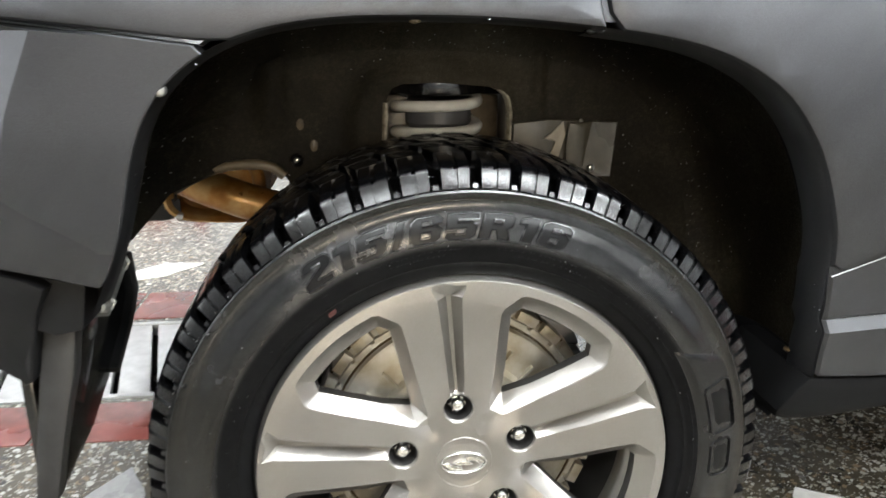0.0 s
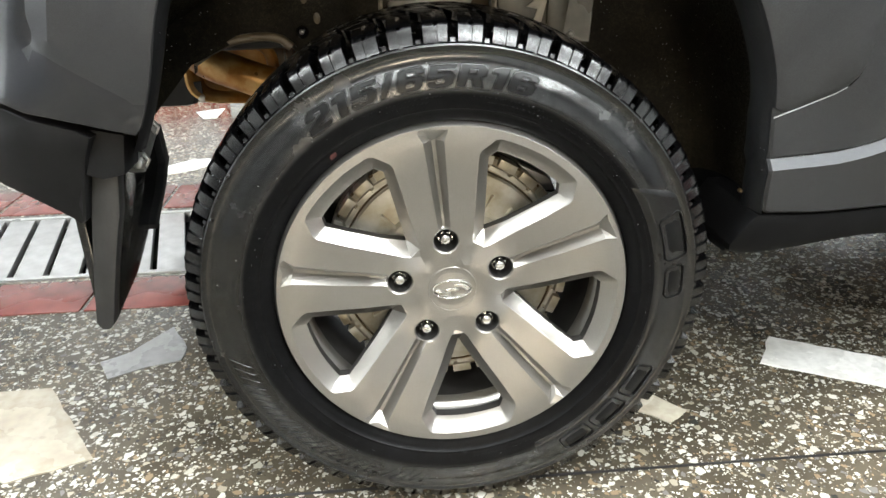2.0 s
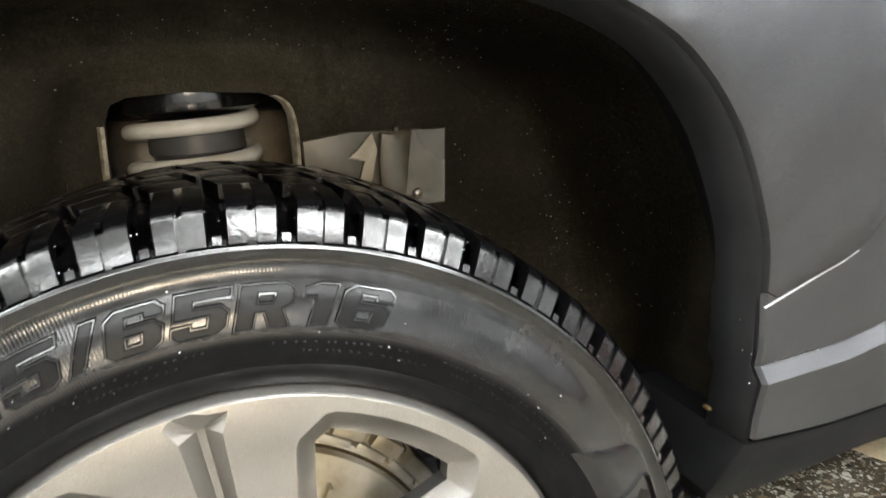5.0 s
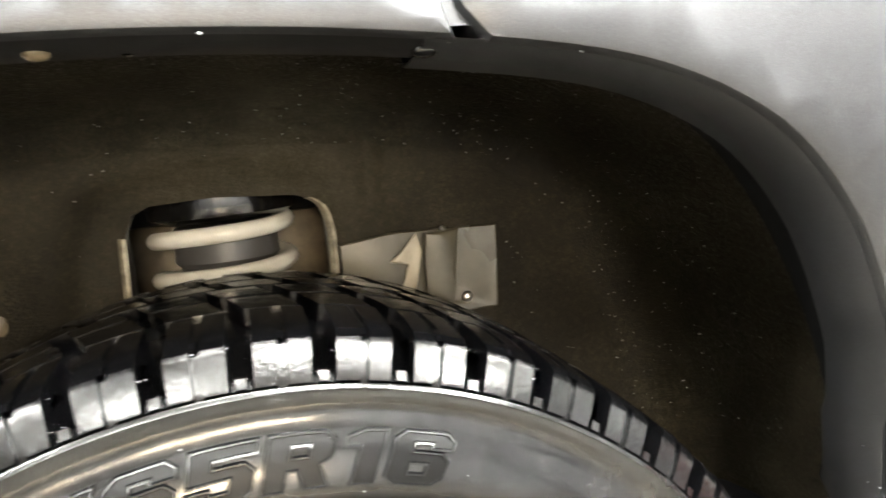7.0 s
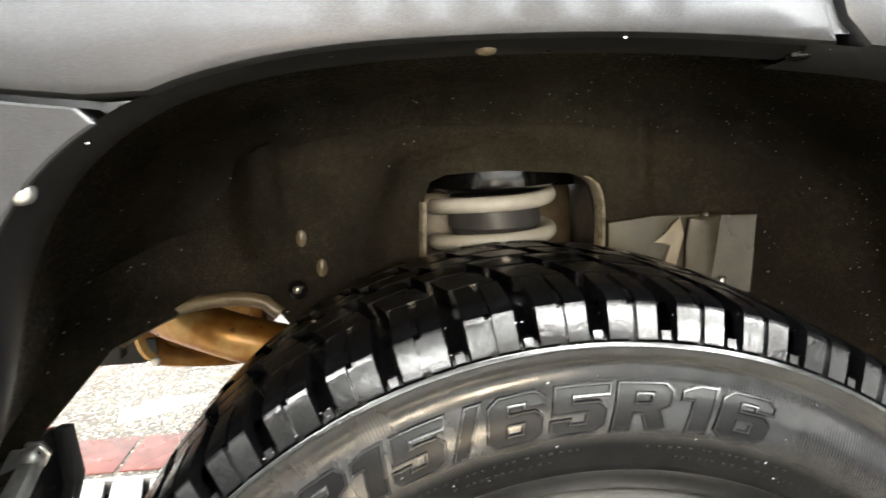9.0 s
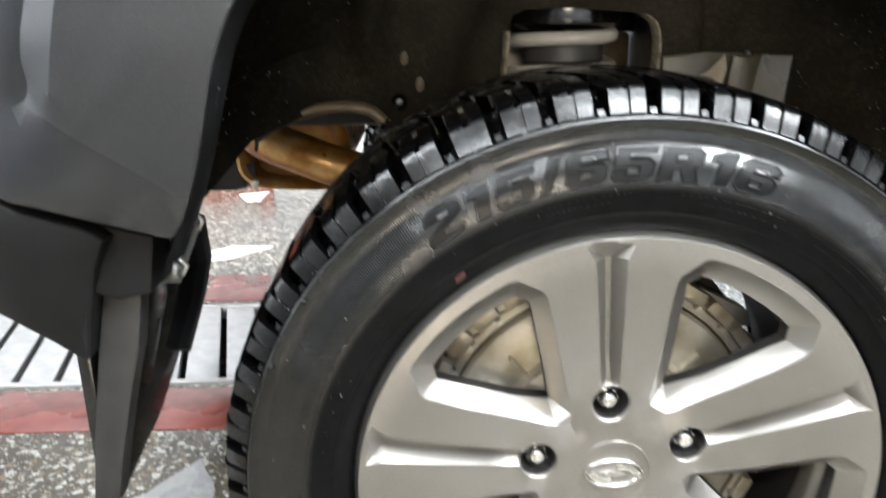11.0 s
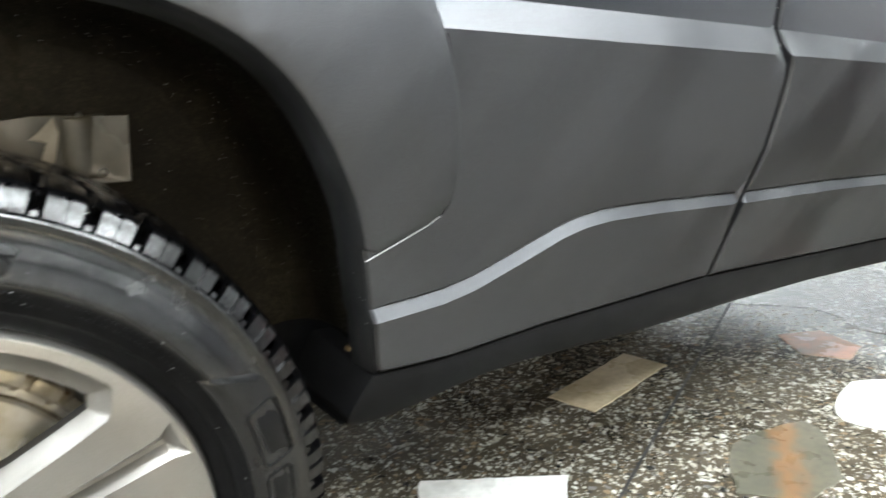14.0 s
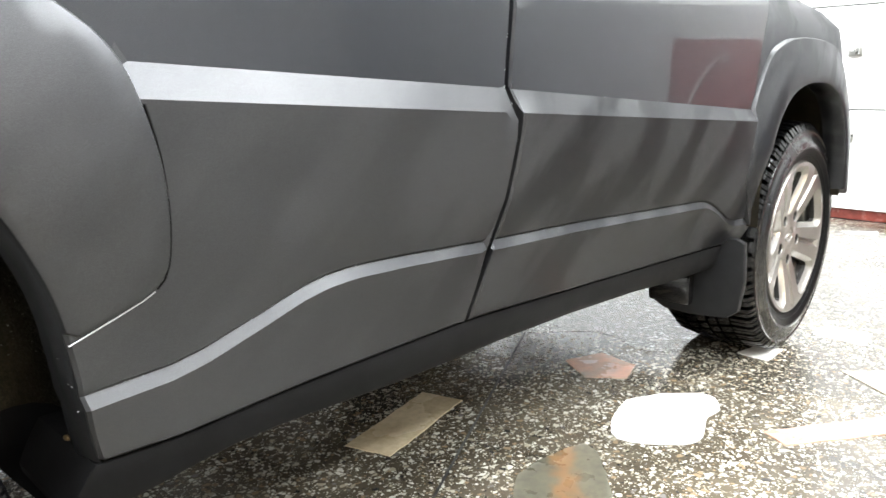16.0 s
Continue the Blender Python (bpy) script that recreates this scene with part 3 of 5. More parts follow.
def rim_mesh(phase):
    spokes = [radians(phase + 72 * k) for k in range(5)]
    height = rim_height(spokes)
    outline = ring(0, 0, 0.2185, 120)
    windows, pockets, lines = [], [], []
    for k in range(5):
        c = phase + 36 + 72 * k
        half = [pol(0.2065, d) for d in (0, 5, 10, 14.0)] + [pol(0.2045, 15.6), pol(0.1885, 19.4), pol(0.183, 19.9), pol(0.15, 18.4), pol(0.11, 14.6), pol(0.0745, 8.5), pol(0.0695, 6.0)]
        loop = [(x, z) for x, z in half] + [(x, -z) for x, z in reversed(half[1:])]
        ca, sa = math.cos(radians(c)), math.sin(radians(c))
        windows.append([(x * ca - z * sa, x * sa + z * ca) for x, z in loop])
        s = spokes[k]

        def place(along, lat):
            return (along * math.cos(s) - lat * math.sin(s), along * math.sin(s) + lat * math.cos(s))

        pockets.append(ring(*place(0.0675, 0), 0.0158, 20))
        go = GROOVE(0.2125)
        for side in (1, -1):
            lines.append([place(a, side * GROOVE(a)) for a in (0.085, 0.11, 0.15, 0.19, 0.2, 0.2125)])
            lines.append([place(a, side * 0.2 * GROOVE(a)) for a in (0.086, 0.11, 0.15, 0.19, 0.2)])
        lines.append([place(0.2125, go), place(0.2, 0.0025), place(0.2, -0.0025), place(0.2125, -go)])
    lip = ring(0, 0, 0.2172, 120)
    bm = sheet(outline, height, 0.012, windows + pockets, lines + [lip + lip[:1]], roll=0.0012, depth=0)

    def walls(loops):
        rows = [[bm.verts.new(p) for p in l] for l in loops]
        n = len(rows[0])
        for a, b in zip(rows, rows[1:]):
            for i in range(n):
                bm.faces.new((a[i], a[(i + 1) % n], b[(i + 1) % n], b[i]))
        return rows[-1]

    for w in windows:
        def sunk(d, pull):
            """The window drawn in by d, its outer end pulled towards the hub and its inner end away from it."""
            out = []
            for x, z in inset(w, d):
                r = math.hypot(x, z)
                k = (r - pull * max(0.0, min(1.0, (r - 0.165) / 0.03)) + 0.7 * pull * max(0.0, min(1.0, (0.105 - r) / 0.02))) / r
                out.append((x * k, z * k))
            return out

        edge = [(x, -(height(x, z) - 0.00096), z) for x, z in w]
        bevel = [(x, -(height(x, z) - 0.0022), z) for x, z in inset(w, 0.0008)]
        low = [(x, -(height(x, z) - 0.0128), z) for x, z in sunk(0.0112, 0.003)]
        ledge = [(x, -(height(x, z) - 0.0142), z) for x, z in sunk(0.013, 0.0042)]
        n0 = len(bm.faces)
        walls([edge, bevel, low, ledge, [(x, -(height(x, z) - 0.027), z) for x, z in sunk(0.0132, 0.0045)]])
        bm.faces.ensure_lookup_table()
        for f in bm.faces[n0 + 3 * len(w):]:
            f.material_index = 1
    for p in pockets:
        edge = [(x, -(height(x, z) - 0.00096), z) for x, z in p]
        n0 = len(bm.faces)
        last = walls([edge, [(x, -(height(x, z) - 0.003), z) for x, z in inset(p, 0.0006)], [(x, 0.02, z) for x, z in inset(p, 0.0015)]])
        bm.faces.new(last)
        bm.faces.ensure_lookup_table()
        for f in bm.faces[n0 + len(p):]:
            f.material_index = 1
    bmesh.ops.remove_doubles(bm, verts=bm.verts[:], dist=0.00003)
    bmesh.ops.recalc_face_normals(bm, faces=bm.faces)
    return bm


def barrel_mesh():
    return lathe([(0.0292, 0.2183), (0.0255, 0.2194), (0.0205, 0.2208), (0.0185, 0.2225), (0.018, 0.2238), (0.01, 0.2235), (0.004, 0.2)], 120)


def block(bm, a0, a1, profile, deep, slant=0.0, n=2):
    """A tread block between two angles, along a profile of (outward, radius)."""
    rows = []
    m = len(profile)
    for i in range(n + 1):
        a = a0 + (a1 - a0) * i / n
        top, low = [], []
        for k, (o, r) in enumerate(profile):
            q = a + slant * k / (m - 1)
            c, s = math.cos(q), math.sin(q)
            top.append(bm.verts.new((r * c, -o, r * s)))
            o2, r2 = (o - deep * 0.8, r - deep * 0.45) if o > 0.0 else (o, r - deep)
            low.append(bm.verts.new((r2 * c, -o2, r2 * s)))
        rows.append((top, low))
    for (t0, l0), (t1, l1) in zip(rows, rows[1:]):
        for k in range(m - 1):
            bm.faces.new((t0[k], t1[k], t1[k + 1], t0[k + 1]))
        bm.faces.new((t0[0], l0[0], l1[0], t1[0]))
        bm.faces.new((t0[-1], t1[-1], l1[-1], l0[-1]))
    for t, l in (rows[0], rows[-1]):
        for k in range(m - 1):
            bm.faces.new((t[k], t[k + 1], l[k + 1], l[k]))


def tyre_mesh():
    crown = [(0.0245, 0.3065), (0.010, 0.3075), (-0.003, 0.312), (-0.014, 0.317), (-0.037, 0.3215), (-0.075, 0.3235), (-0.1075, 0.324)]
    half = TYRE_SIDE + crown
    mirrored = [(-0.215 - o, r) for o, r in reversed(half[:-1])]
    bm = lathe(half + mirrored, 160)
    bmesh.ops.recalc_face_normals(bm, faces=bm.faces)
    return bm


def lug_mesh(seed):
    """One shoulder block: two lugs with a sunken bridge between them, then the foot of the open groove."""
    rng = random.Random(seed)
    bm = bmesh.new()
    p = 2 * math.pi / PITCHES

    def grown(d):
        return [(o + d, r) if o > 0.01 else (o, r) for o, r in SHOULDER]

    a, b = rng.uniform(-0.012, 0.012), rng.uniform(-0.012, 0.012)
    block(bm, 0.02 * p, (0.31 + a) * p, grown(rng.uniform(-0.0006, 0.0003)), 0.0125, -0.05 * p)
    block(bm, (0.31 + a) * p, (0.42 + b) * p, [(o - 0.0026, r - 0.002) for o, r in SHOULDER], 0.01, -0.05 * p, 1)
    block(bm, (0.42 + b) * p, 0.71 * p, grown(rng.uniform(-0.0006, 0.0003)), 0.0125, -0.05 * p)
    # small cap over the bridge, and a step at the foot of the groove
    block(bm, 0.325 * p, 0.405 * p, [(0.0162, 0.3281), (0.0105, 0.3302), (0.002, 0.3311)], 0.003, -0.02 * p, 1)
    block(bm, 0.73 * p, 0.99 * p, [(0.0255, 0.3075), (0.0215, 0.3105), (0.0175, 0.3105)], 0.004, 0, 1)
    block(bm, 0.8 * p, 0.93 * p, [(0.0262, 0.3085), (0.0235, 0.3128), (0.02, 0.3128)], 0.004, 0, 1)
    bmesh.ops.recalc_face_normals(bm, faces=bm.faces)
    return bm


PITCHES = 52


def tread_rows():
    bm = bmesh.new()
    p = 2 * math.pi / PITCHES
    for i in range(PITCHES):
        a = i * p
        for o0, o1, r0, r1, sh in ((-0.041, -0.072, 0.3328, 0.3338, 0.0), (-0.078, -0.104, 0.334, 0.3345, 0.3), (-0.11, -0.136, 0.3345, 0.334, 0.1), (-0.142, -0.172, 0.3338, 0.3328, 0.5)):
            block(bm, a + sh * p, a + (sh + 0.72) * p, [(o0, r0), ((o0 + o1) / 2, (r0 + r1) / 2 + 0.0003), (o1, r1)], 0.0095, 0.22 * p)
        block(bm, a + 0.3 * p, a + 0.98 * p, [(-0.178, 0.3325), (-0.195, 0.331), (-0.222, 0.3262)], 0.008, 0.05 * p)
    bmesh.ops.recalc_face_normals(bm, faces=bm.faces)
    return bm


def on_tyre(u, v, mid, base, lift):
    """Maps a flat drawing (u along, v outwards, metres) onto the sidewall."""
    r = base + v
    a = radians(mid) - u / (base + 0.012)
    return (r * math.cos(a), -(SIDE_OUT(r) + lift), r * math.sin(a))


# heavy squared tyre lettering on a grid one unit high: outline, and the counter where there is one
GLYPHS = {
    "2": ([(0, 0.66), (0, 0.85), (0.15, 1), (0.75, 1), (0.9, 0.85), (0.9, 0.6), (0.42, 0.28), (0.42, 0.23), (0.9, 0.23), (0.9, 0), (0, 0), (0, 0.3), (0.58, 0.66), (0.58, 0.78), (0.32, 0.78), (0.32, 0.66)], []),
    "1": ([(0.2, 0), (0.2, 0.7), (0, 0.7), (0, 0.88), (0.24, 1), (0.54, 1), (0.54, 0)], []),
    "5": ([(0.02, 1), (0.9, 1), (0.9, 0.78), (0.33, 0.78), (0.33, 0.65), (0.75, 0.65), (0.9, 0.5), (0.9, 0.15), (0.75, 0), (0.13, 0), (0, 0.13), (0, 0.32), (0.31, 0.32), (0.31, 0.21), (0.58, 0.21), (0.58, 0.44), (0.02, 0.44)], []),
    "6": ([(0.15, 1), (0.75, 1), (0.9, 0.86), (0.9, 0.7), (0.58, 0.7), (0.58, 0.8), (0.32, 0.8), (0.32, 0.63), (0.75, 0.63), (0.9, 0.48), (0.9, 0.15), (0.75, 0), (0.15, 0), (0, 0.15), (0, 0.85)], [(0.32, 0.21), (0.58, 0.21), (0.58, 0.42), (0.32, 0.42)]),
    "R": ([(0, 0), (0, 1), (0.75, 1), (0.9, 0.86), (0.9, 0.54), (0.76, 0.43), (0.94, 0), (0.6, 0), (0.46, 0.36), (0.32, 0.36), (0.32, 0)], [(0.32, 0.58), (0.58, 0.58), (0.58, 0.79), (0.32, 0.79)]),
    "/": ([(0, 0), (0.24, 0), (0.46, 1), (0.22, 1)], []),
}


def glyph_loops(body, height, length):
    """The outlines of the letters set in a row, slanted, centred on 0."""
    loops, at = [], 0.0
    for c in body:
        outer, hole = GLYPHS[c]
        loops.append([[(at + x + 0.2 * z, z) for x, z in poly] for poly in (outer, hole) if poly])
        at += max(x for x, _ in outer) + 0.13
    k = length / (at + 0.07)
    return [[[((x - at / 2) * k, z * height) for x, z in poly] for poly in pair] for pair in loops]


def dense(poly, step):
    out = []
    for p, q in zip(poly, poly[1:] + poly[:1]):
        n = max(1, round(math.dist(p, q) / step))
        out += [(p[0] + (q[0] - p[0]) * i / n, p[1] + (q[1] - p[1]) * i / n) for i in range(n)]
    return out


def letter_fill(pair, mid, base):
    """The sunken face of one letter."""
    bm = sheet(dense(pair[0], 0.003), lambda x, z: 0.0, 0.004, [dense(h, 0.003) for h in pair[1:]], depth=0)
    for v in bm.verts:
        v.co = on_tyre(v.co.x, v.co.z, mid, base, 0.0005)
    return bm


def letter_ridge(pair, mid, base, up=0.0):
    """The raised bead round one letter."""
    bm = bmesh.new()
    for k, poly in enumerate(pair):
        line = dense(poly, 0.002)
        rows = []
        for d, lift in ((-0.0011, -0.0003), (-0.0004, 0.0015), (0.0004, 0.0015), (0.0011, 0.0002)):
            rows.append([bm.verts.new(on_tyre(u, v, mid, base, lift + up)) for u, v in inset(line, d if k == 0 else -d)])
        n = len(line)
        for a, b in zip(rows, rows[1:]):
            for i in range(n):
                bm.faces.new((a[i], a[(i + 1) % n], b[(i + 1) % n], b[i]))
    bmesh.ops.recalc_face_normals(bm, faces=bm.faces)
    return bm


def sidewall_pads(rows, lift=0.0009):
    """Small raised pads on the sidewall: rows of (angle, inner radius, length, height, slant)."""
    bm = bmesh.new()
    for mid, base, length, tall, slant in rows:
        grid = []
        for i in range(5):
            for j in range(4):
                u, w = (i / 4 - 0.5) * length + slant * (j / 3 - 0.5), j / 3 * tall
                e = lift if 0 < i < 4 and 0 < j < 3 else -0.0005
                uu = u * (0.94 if j in (0, 3) else 1)
                grid.append(bm.verts.new(on_tyre(uu, w, mid, base, e)))
        for i in range(4):
            for j in range(3):
                bm.faces.new((grid[i * 4 + j], grid[i * 4 + j + 1], grid[(i + 1) * 4 + j + 1], grid[(i + 1) * 4 + j]))
    bmesh.ops.recalc_face_normals(bm, faces=bm.faces)
    return bm


def sidewall_plate():
    """A smooth plate proud of the ribbed sidewall, with a slanting step at its upper end."""
    bm = bmesh.new()
    rows = []
    for i in range(81):
        row = []
        for j in range(9):
            r = 0.249 + 0.049 * j / 8
            first, last = 33.5 - 9.0 * j / 8, -66.0
            a = radians(first + (last - first) * i / 80)
            up = 0.0012 if 0 < i < 80 and 0 < j < 8 else -0.0004
            row.append(bm.verts.new((r * math.cos(a), -(SIDE_OUT(r) + up), r * math.sin(a))))
        rows.append(row)
    for a, b in zip(rows, rows[1:]):
        for j in range(8):
            bm.faces.new((a[j], b[j], b[j + 1], a[j + 1]))
    bmesh.ops.recalc_face_normals(bm, faces=bm.faces)
    return bm


def nut_mesh():
    bm = bmesh.new()
    prof = [(-0.016, 0.0122), (-0.012, 0.0122), (-0.0115, 0.0102), (-0.003, 0.0102), (-0.0015, 0.0093)]
    rows = [[bm.verts.new((r * math.cos(math.pi / 3 * i), -o, r * math.sin(math.pi / 3 * i))) for i in range(6)] for o, r in prof]
    for a, b in zip(rows, rows[1:]):
        for i in range(6):
            bm.faces.new((a[i], a[(i + 1) % 6], b[(i + 1) % 6], b[i]))
    dome = [[bm.verts.new((r * math.cos(math.pi / 6 * i), -o, r * math.sin(math.pi / 6 * i))) for i in range(12)] for o, r in ((-0.0015, 0.0082), (0.001, 0.0078), (0.0034, 0.0058), (0.0046, 0.0028))]
    for a, b in zip(dome, dome[1:]):
        for i in range(12):
            bm.faces.new((a[i], a[(i + 1) % 12], b[(i + 1) % 12], b[i]))
    bm.faces.new(dome[-1])
    bm.faces.new(rows[-1])
    bmesh.ops.recalc_face_normals(bm, faces=bm.faces)
    return bm


def drum_mesh():
    bm = lathe([(-0.030, 0.0), (-0.030, 0.072), (-0.034, 0.078), (-0.036, 0.094), (-0.046, 0.098), (-0.048, 0.112), (-0.0495, 0.124), (-0.051, 0.1265), (-0.052, 0.1395), (-0.0555, 0.142), (-0.057, 0.149),
                (-0.062, 0.151), (-0.064, 0.159), (-0.068, 0.163), (-0.125, 0.164)], 90)
    for i in range(24):
        a = 2 * math.pi * i / 24
        made = bmesh.ops.create_cube(bm, size=1.0)["verts"]
        m = Matrix.Rotation(-a, 4, "Y") @ Matrix.Translation((0.108, 0.0465, 0)) @ Matrix.Diagonal((0.024, 0.011, 0.0028, 1))
        bmesh.ops.transform(bm, matrix=m, verts=made)
    return bm


def drum_edge_mesh():
    return lathe([(-0.0555, 0.1422), (-0.0535, 0.1432), (-0.0545, 0.1445), (-0.0605, 0.146), (-0.0655, 0.16), (-0.0675, 0.164), (-0.09, 0.165)], 90)


def drum_fin_mesh():
    """One tooth of the drum's edge: a large outer block and a low inner one beside it."""
    bm = bmesh.new()
    box(bm, 0.1535, 0.1655, 0.054, 0.082, -0.013, 0.0125, bevel=0.0014)
    box(bm, 0.1462, 0.152, 0.0555, 0.07, -0.0055, 0.021, bevel=0.0012)
    return bm


def emblem_mesh():
    """Raised oval badge with two wing shapes."""
    bm = bmesh.new()
    for s in (1, -1):
        for poly in ([(0.001, 0.0065), (0.013, 0.006), (0.019, 0.0005), (0.0145, -0.002), (0.010, 0.002), (0.002, 0.0025)], [(-0.004, 0.001), (0.004, 0.0022), (0.009, -0.0005), (0.003, -0.0022)]):
            prism(bm, [(1.22 * s * x, 1.25 * s * z) for x, z in poly], -0.0095, -0.0064, "y", 0.0005)
    return bm


def wheel(car, x, y, phase, detailed=True):
    w = part("wheel", rim_mesh(phase), ALLOY, car, "silver-grey five twin-spoke alloy wheel", 20)
    w.data.materials.append(DARK)
    w.location = (x, y, WHEEL_Z)
    part("rim_flange", barrel_mesh(), ALLOY, w)
    part("rim_barrel", lathe([(0.004, 0.2), (-0.012, 0.199), (-0.016, 0.1925), (-0.02, 0.1905), (-0.034, 0.1905)], 96), ALLOY, w)
    # The deep barrel is coloured dark for the shade in it.
    part("barrel_inside", lathe([(-0.034, 0.1905), (-0.05, 0.1905), (-0.12, 0.192), (-0.185, 0.205), (-0.2, 0.218)], 96), SHADED_ALLOY, w, "inside of the rim, coloured dark for the shade in it")
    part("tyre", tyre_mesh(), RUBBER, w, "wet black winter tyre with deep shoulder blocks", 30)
    part("hub_cap", lathe([(0.0068, 0.0), (0.0066, 0.016), (0.0058, 0.0265), (0.0015, 0.0283), (0.0022, 0.0297), (0.0075, 0.0306), (0.0065, 0.0318), (0.002, 0.032)], 64), ALLOY, w)
    part("badge", emblem_mesh(), CHROME, w, "chrome winged badge")
    part("badge_ring", tube([(0.0245 * math.cos(a), -0.0078, 0.0125 * math.sin(a)) for a in np.linspace(0, 2 * math.pi, 40)], 0.0012, 6), CHROME, w, "chrome oval ring", 60)
    lugs = []
    for i in range(PITCHES):
        if len(lugs) < 5:
            n = part("tread_block", lug_mesh(i), RUBBER, w, "", 14)
            n.data.materials.append(TREAD_TOP)
            for f in n.data.polygons:
                f.material_index = int(math.hypot(f.center.x, f.center.z) > 0.3275)
            lugs.append(n.data)
        else:
            n = new("tread_block", lugs[(i * 7 + i // 5) % 5])
            n.parent = w
        n.rotation_euler = (0, -2 * math.pi * i / PITCHES, 0)
    tagged(part("inner_tread", tread_rows(), TREAD_TOP, w, "", 30), kind="stuff")
    d = part("brake_drum", drum_mesh(), DRUM if detailed else DARK, w, "tan oxidised brake drum with ribbed edge" if detailed else "dark brake disc")
    part("drum_edge", drum_edge_mesh(), BRASS if detailed else DARK, w, "brown drum edge", 30)
    if detailed:
        fin = None
        for k in range(30):
            if fin is None:
                n = fin = part("drum_fin", drum_fin_mesh(), DRUM, w, "", 30)
            else:
                n = new("drum_fin", fin.data)
                n.parent = w
            n.rotation_euler = (0, -2 * math.pi * k / 30, 0)
    for k in range(4):
        h = part("drum_hole", lathe([(-0.0525, 0.0045), (-0.0525, 0.0065), (-0.0518, 0.0065), (-0.0518, 0.0045), (-0.0605, 0.004), (-0.0605, 0.0)], 14), DARK, w)
        h.location = (0.1315 * math.cos(radians(36 + 90 * k)), 0.0006, 0.1315 * math.sin(radians(36 + 90 * k)))
    part("backing_plate", lathe([(-0.13, 0.0), (-0.13, 0.178), (-0.15, 0.18), (-0.15, 0.0)], 48), DARK, w)
    nut = None
    for k in range(5):
        a = radians(phase + 72 * k)
        if nut is None:
            nut = part("lug_nut", nut_mesh(), CHROME, w, "chrome lug nut", 25)
            n = nut
        else:
            n = new("lug_nut", nut.data)
            n.parent = w
            n["label"] = "chrome lug nut"
        n.location = (0.0675 * math.cos(a), 0, 0.0675 * math.sin(a))
        n.rotation_euler = (0, 0.4 * k, 0)
    if detailed:
        for pair in glyph_loops("215/65R16", 0.0235, 0.272):
            letter = part("size_letter", letter_fill(pair, 97.6, 0.2625), INK, w, "dull black tyre size letter", 40)
            part("letter_outline", letter_ridge(pair, 97.6, 0.2625), LETTER, letter, "shiny raised outline", 40)
        rng = random.Random(7)
        rows = []
        for base, tall, spans in ((0.2515, 0.0026, ((112, 92), (84, 66), (60, 38))), (0.2455, 0.0026, ((108, 96), (80, 62), (58, 30), (20, -12))), (0.244, 0.003, ((-60, -86), (200, 176), (236, 214)))):
            for hi, lo in spans:
                a = hi
                while a > lo:
                    l = rng.uniform(0.0022, 0.0045)
                    rows.append((a, base, l, tall, 0.0006))
                    a -= degrees_of(l + rng.choice((0.0012, 0.0012, 0.0035)), base)
        tagged(part("fine_lettering", sidewall_pads(rows, 0.0004), RUBBER, w), kind="stuff")
        part("sidewall_plate", sidewall_plate(), LETTER, w, "smooth raised sidewall plate", 40)
        for pad in ((14.0, 0.2645, 0.058, 0.031, 0.003), (1.5, 0.2645, 0.042, 0.026, 0), (-30, 0.263, 0.05, 0.03, 0), (-42.4, 0.263, 0.05, 0.03, 0), (-53.7, 0.263, 0.044, 0.03, 0)):
            p = part("sidewall_pad", sidewall_pads([pad], 0.0026), INK, w, "dull black raised pad")
            mid, base, length, tall, _ = pad
            loop = [(-length / 2, 0.004), (-length / 2, tall - 0.004), (-length / 2 + 0.004, tall), (length / 2 - 0.004, tall), (length / 2, tall - 0.004), (length / 2, 0.004), (length / 2 - 0.004, 0), (-length / 2 + 0.004, 0)]
            part("pad_outline", letter_ridge([loop], mid, base, 0.0014), INK, p, "", 40)
        for a in np.arange(196, 262, 2.6):
            part("sidewall_rib", sidewall_pads([(a, 0.262, 0.005, 0.034, 0.02)], 0.001), RUBBER, w)
        part("marker_nub", sidewall_pads([(146, 0.3015, 0.007, 0.006, 0)], 0.0015), RUBBER, w)
        part("marker_nub", sidewall_pads([(157, 0.3005, 0.006, 0.005, 0)], 0.0015), RUBBER, w)
        part("paint_mark", sidewall_pads([(125.3, 0.2265, 0.012, 0.008, 0.003)], 0.0006), RED_RUBBER, w, "faded red paint dot")
    return w


def degrees_of(arc, radius):
    return math.degrees(arc / radius)


# ---- car ----
car = empty("suv", 1.1, 0.85, 0)
tagged(car, "dark grey wet SUV with plastic-clad doors", "car")
car.matrix_world = Matrix.Identity(4)

def relaxed(line, passes=7):
    """The line with its small kinks smoothed away, its ends kept."""
    for _ in range(passes):
        line = [line[0]] + [tuple(0.25 * p + 0.5 * q + 0.25 * r for p, q, r in zip(a, b, c)) for a, b, c in zip(line, line[1:], line[2:])] + [line[-1]]
    return line


ARCH = relaxed(smooth_line([(-0.352, 0.535), (-0.318, 0.605), (-0.294, 0.69), (-0.263, 0.742), (-0.215, 0.775), (-0.141, 0.793), (-0.05, 0.7965), (0.03, 0.7945), (0.114, 0.787), (0.19, 0.7755), (0.238, 0.759), (0.286, 0.729), (0.33, 0.668), (0.361, 0.597), (0.375, 0.545), (0.383, 0.49), (0.392, 0.44), (0.402, 0.405)], 0.013))
ZT = curve_at([(0.36, 0.49), (0.416, 0.493), (0.466, 0.496), (0.504, 0.503), (0.573, 0.524), (0.626, 0.541), (0.66, 0.548), (0.70, 0.551), (0.786, 0.549), (0.947, 0.541), (1.176, 0.534), (1.65, 0.510), (1.68, 0.505), (1.727, 0.486), (1.79, 0.452), (1.83, 0.444), (1.92, 0.437)])
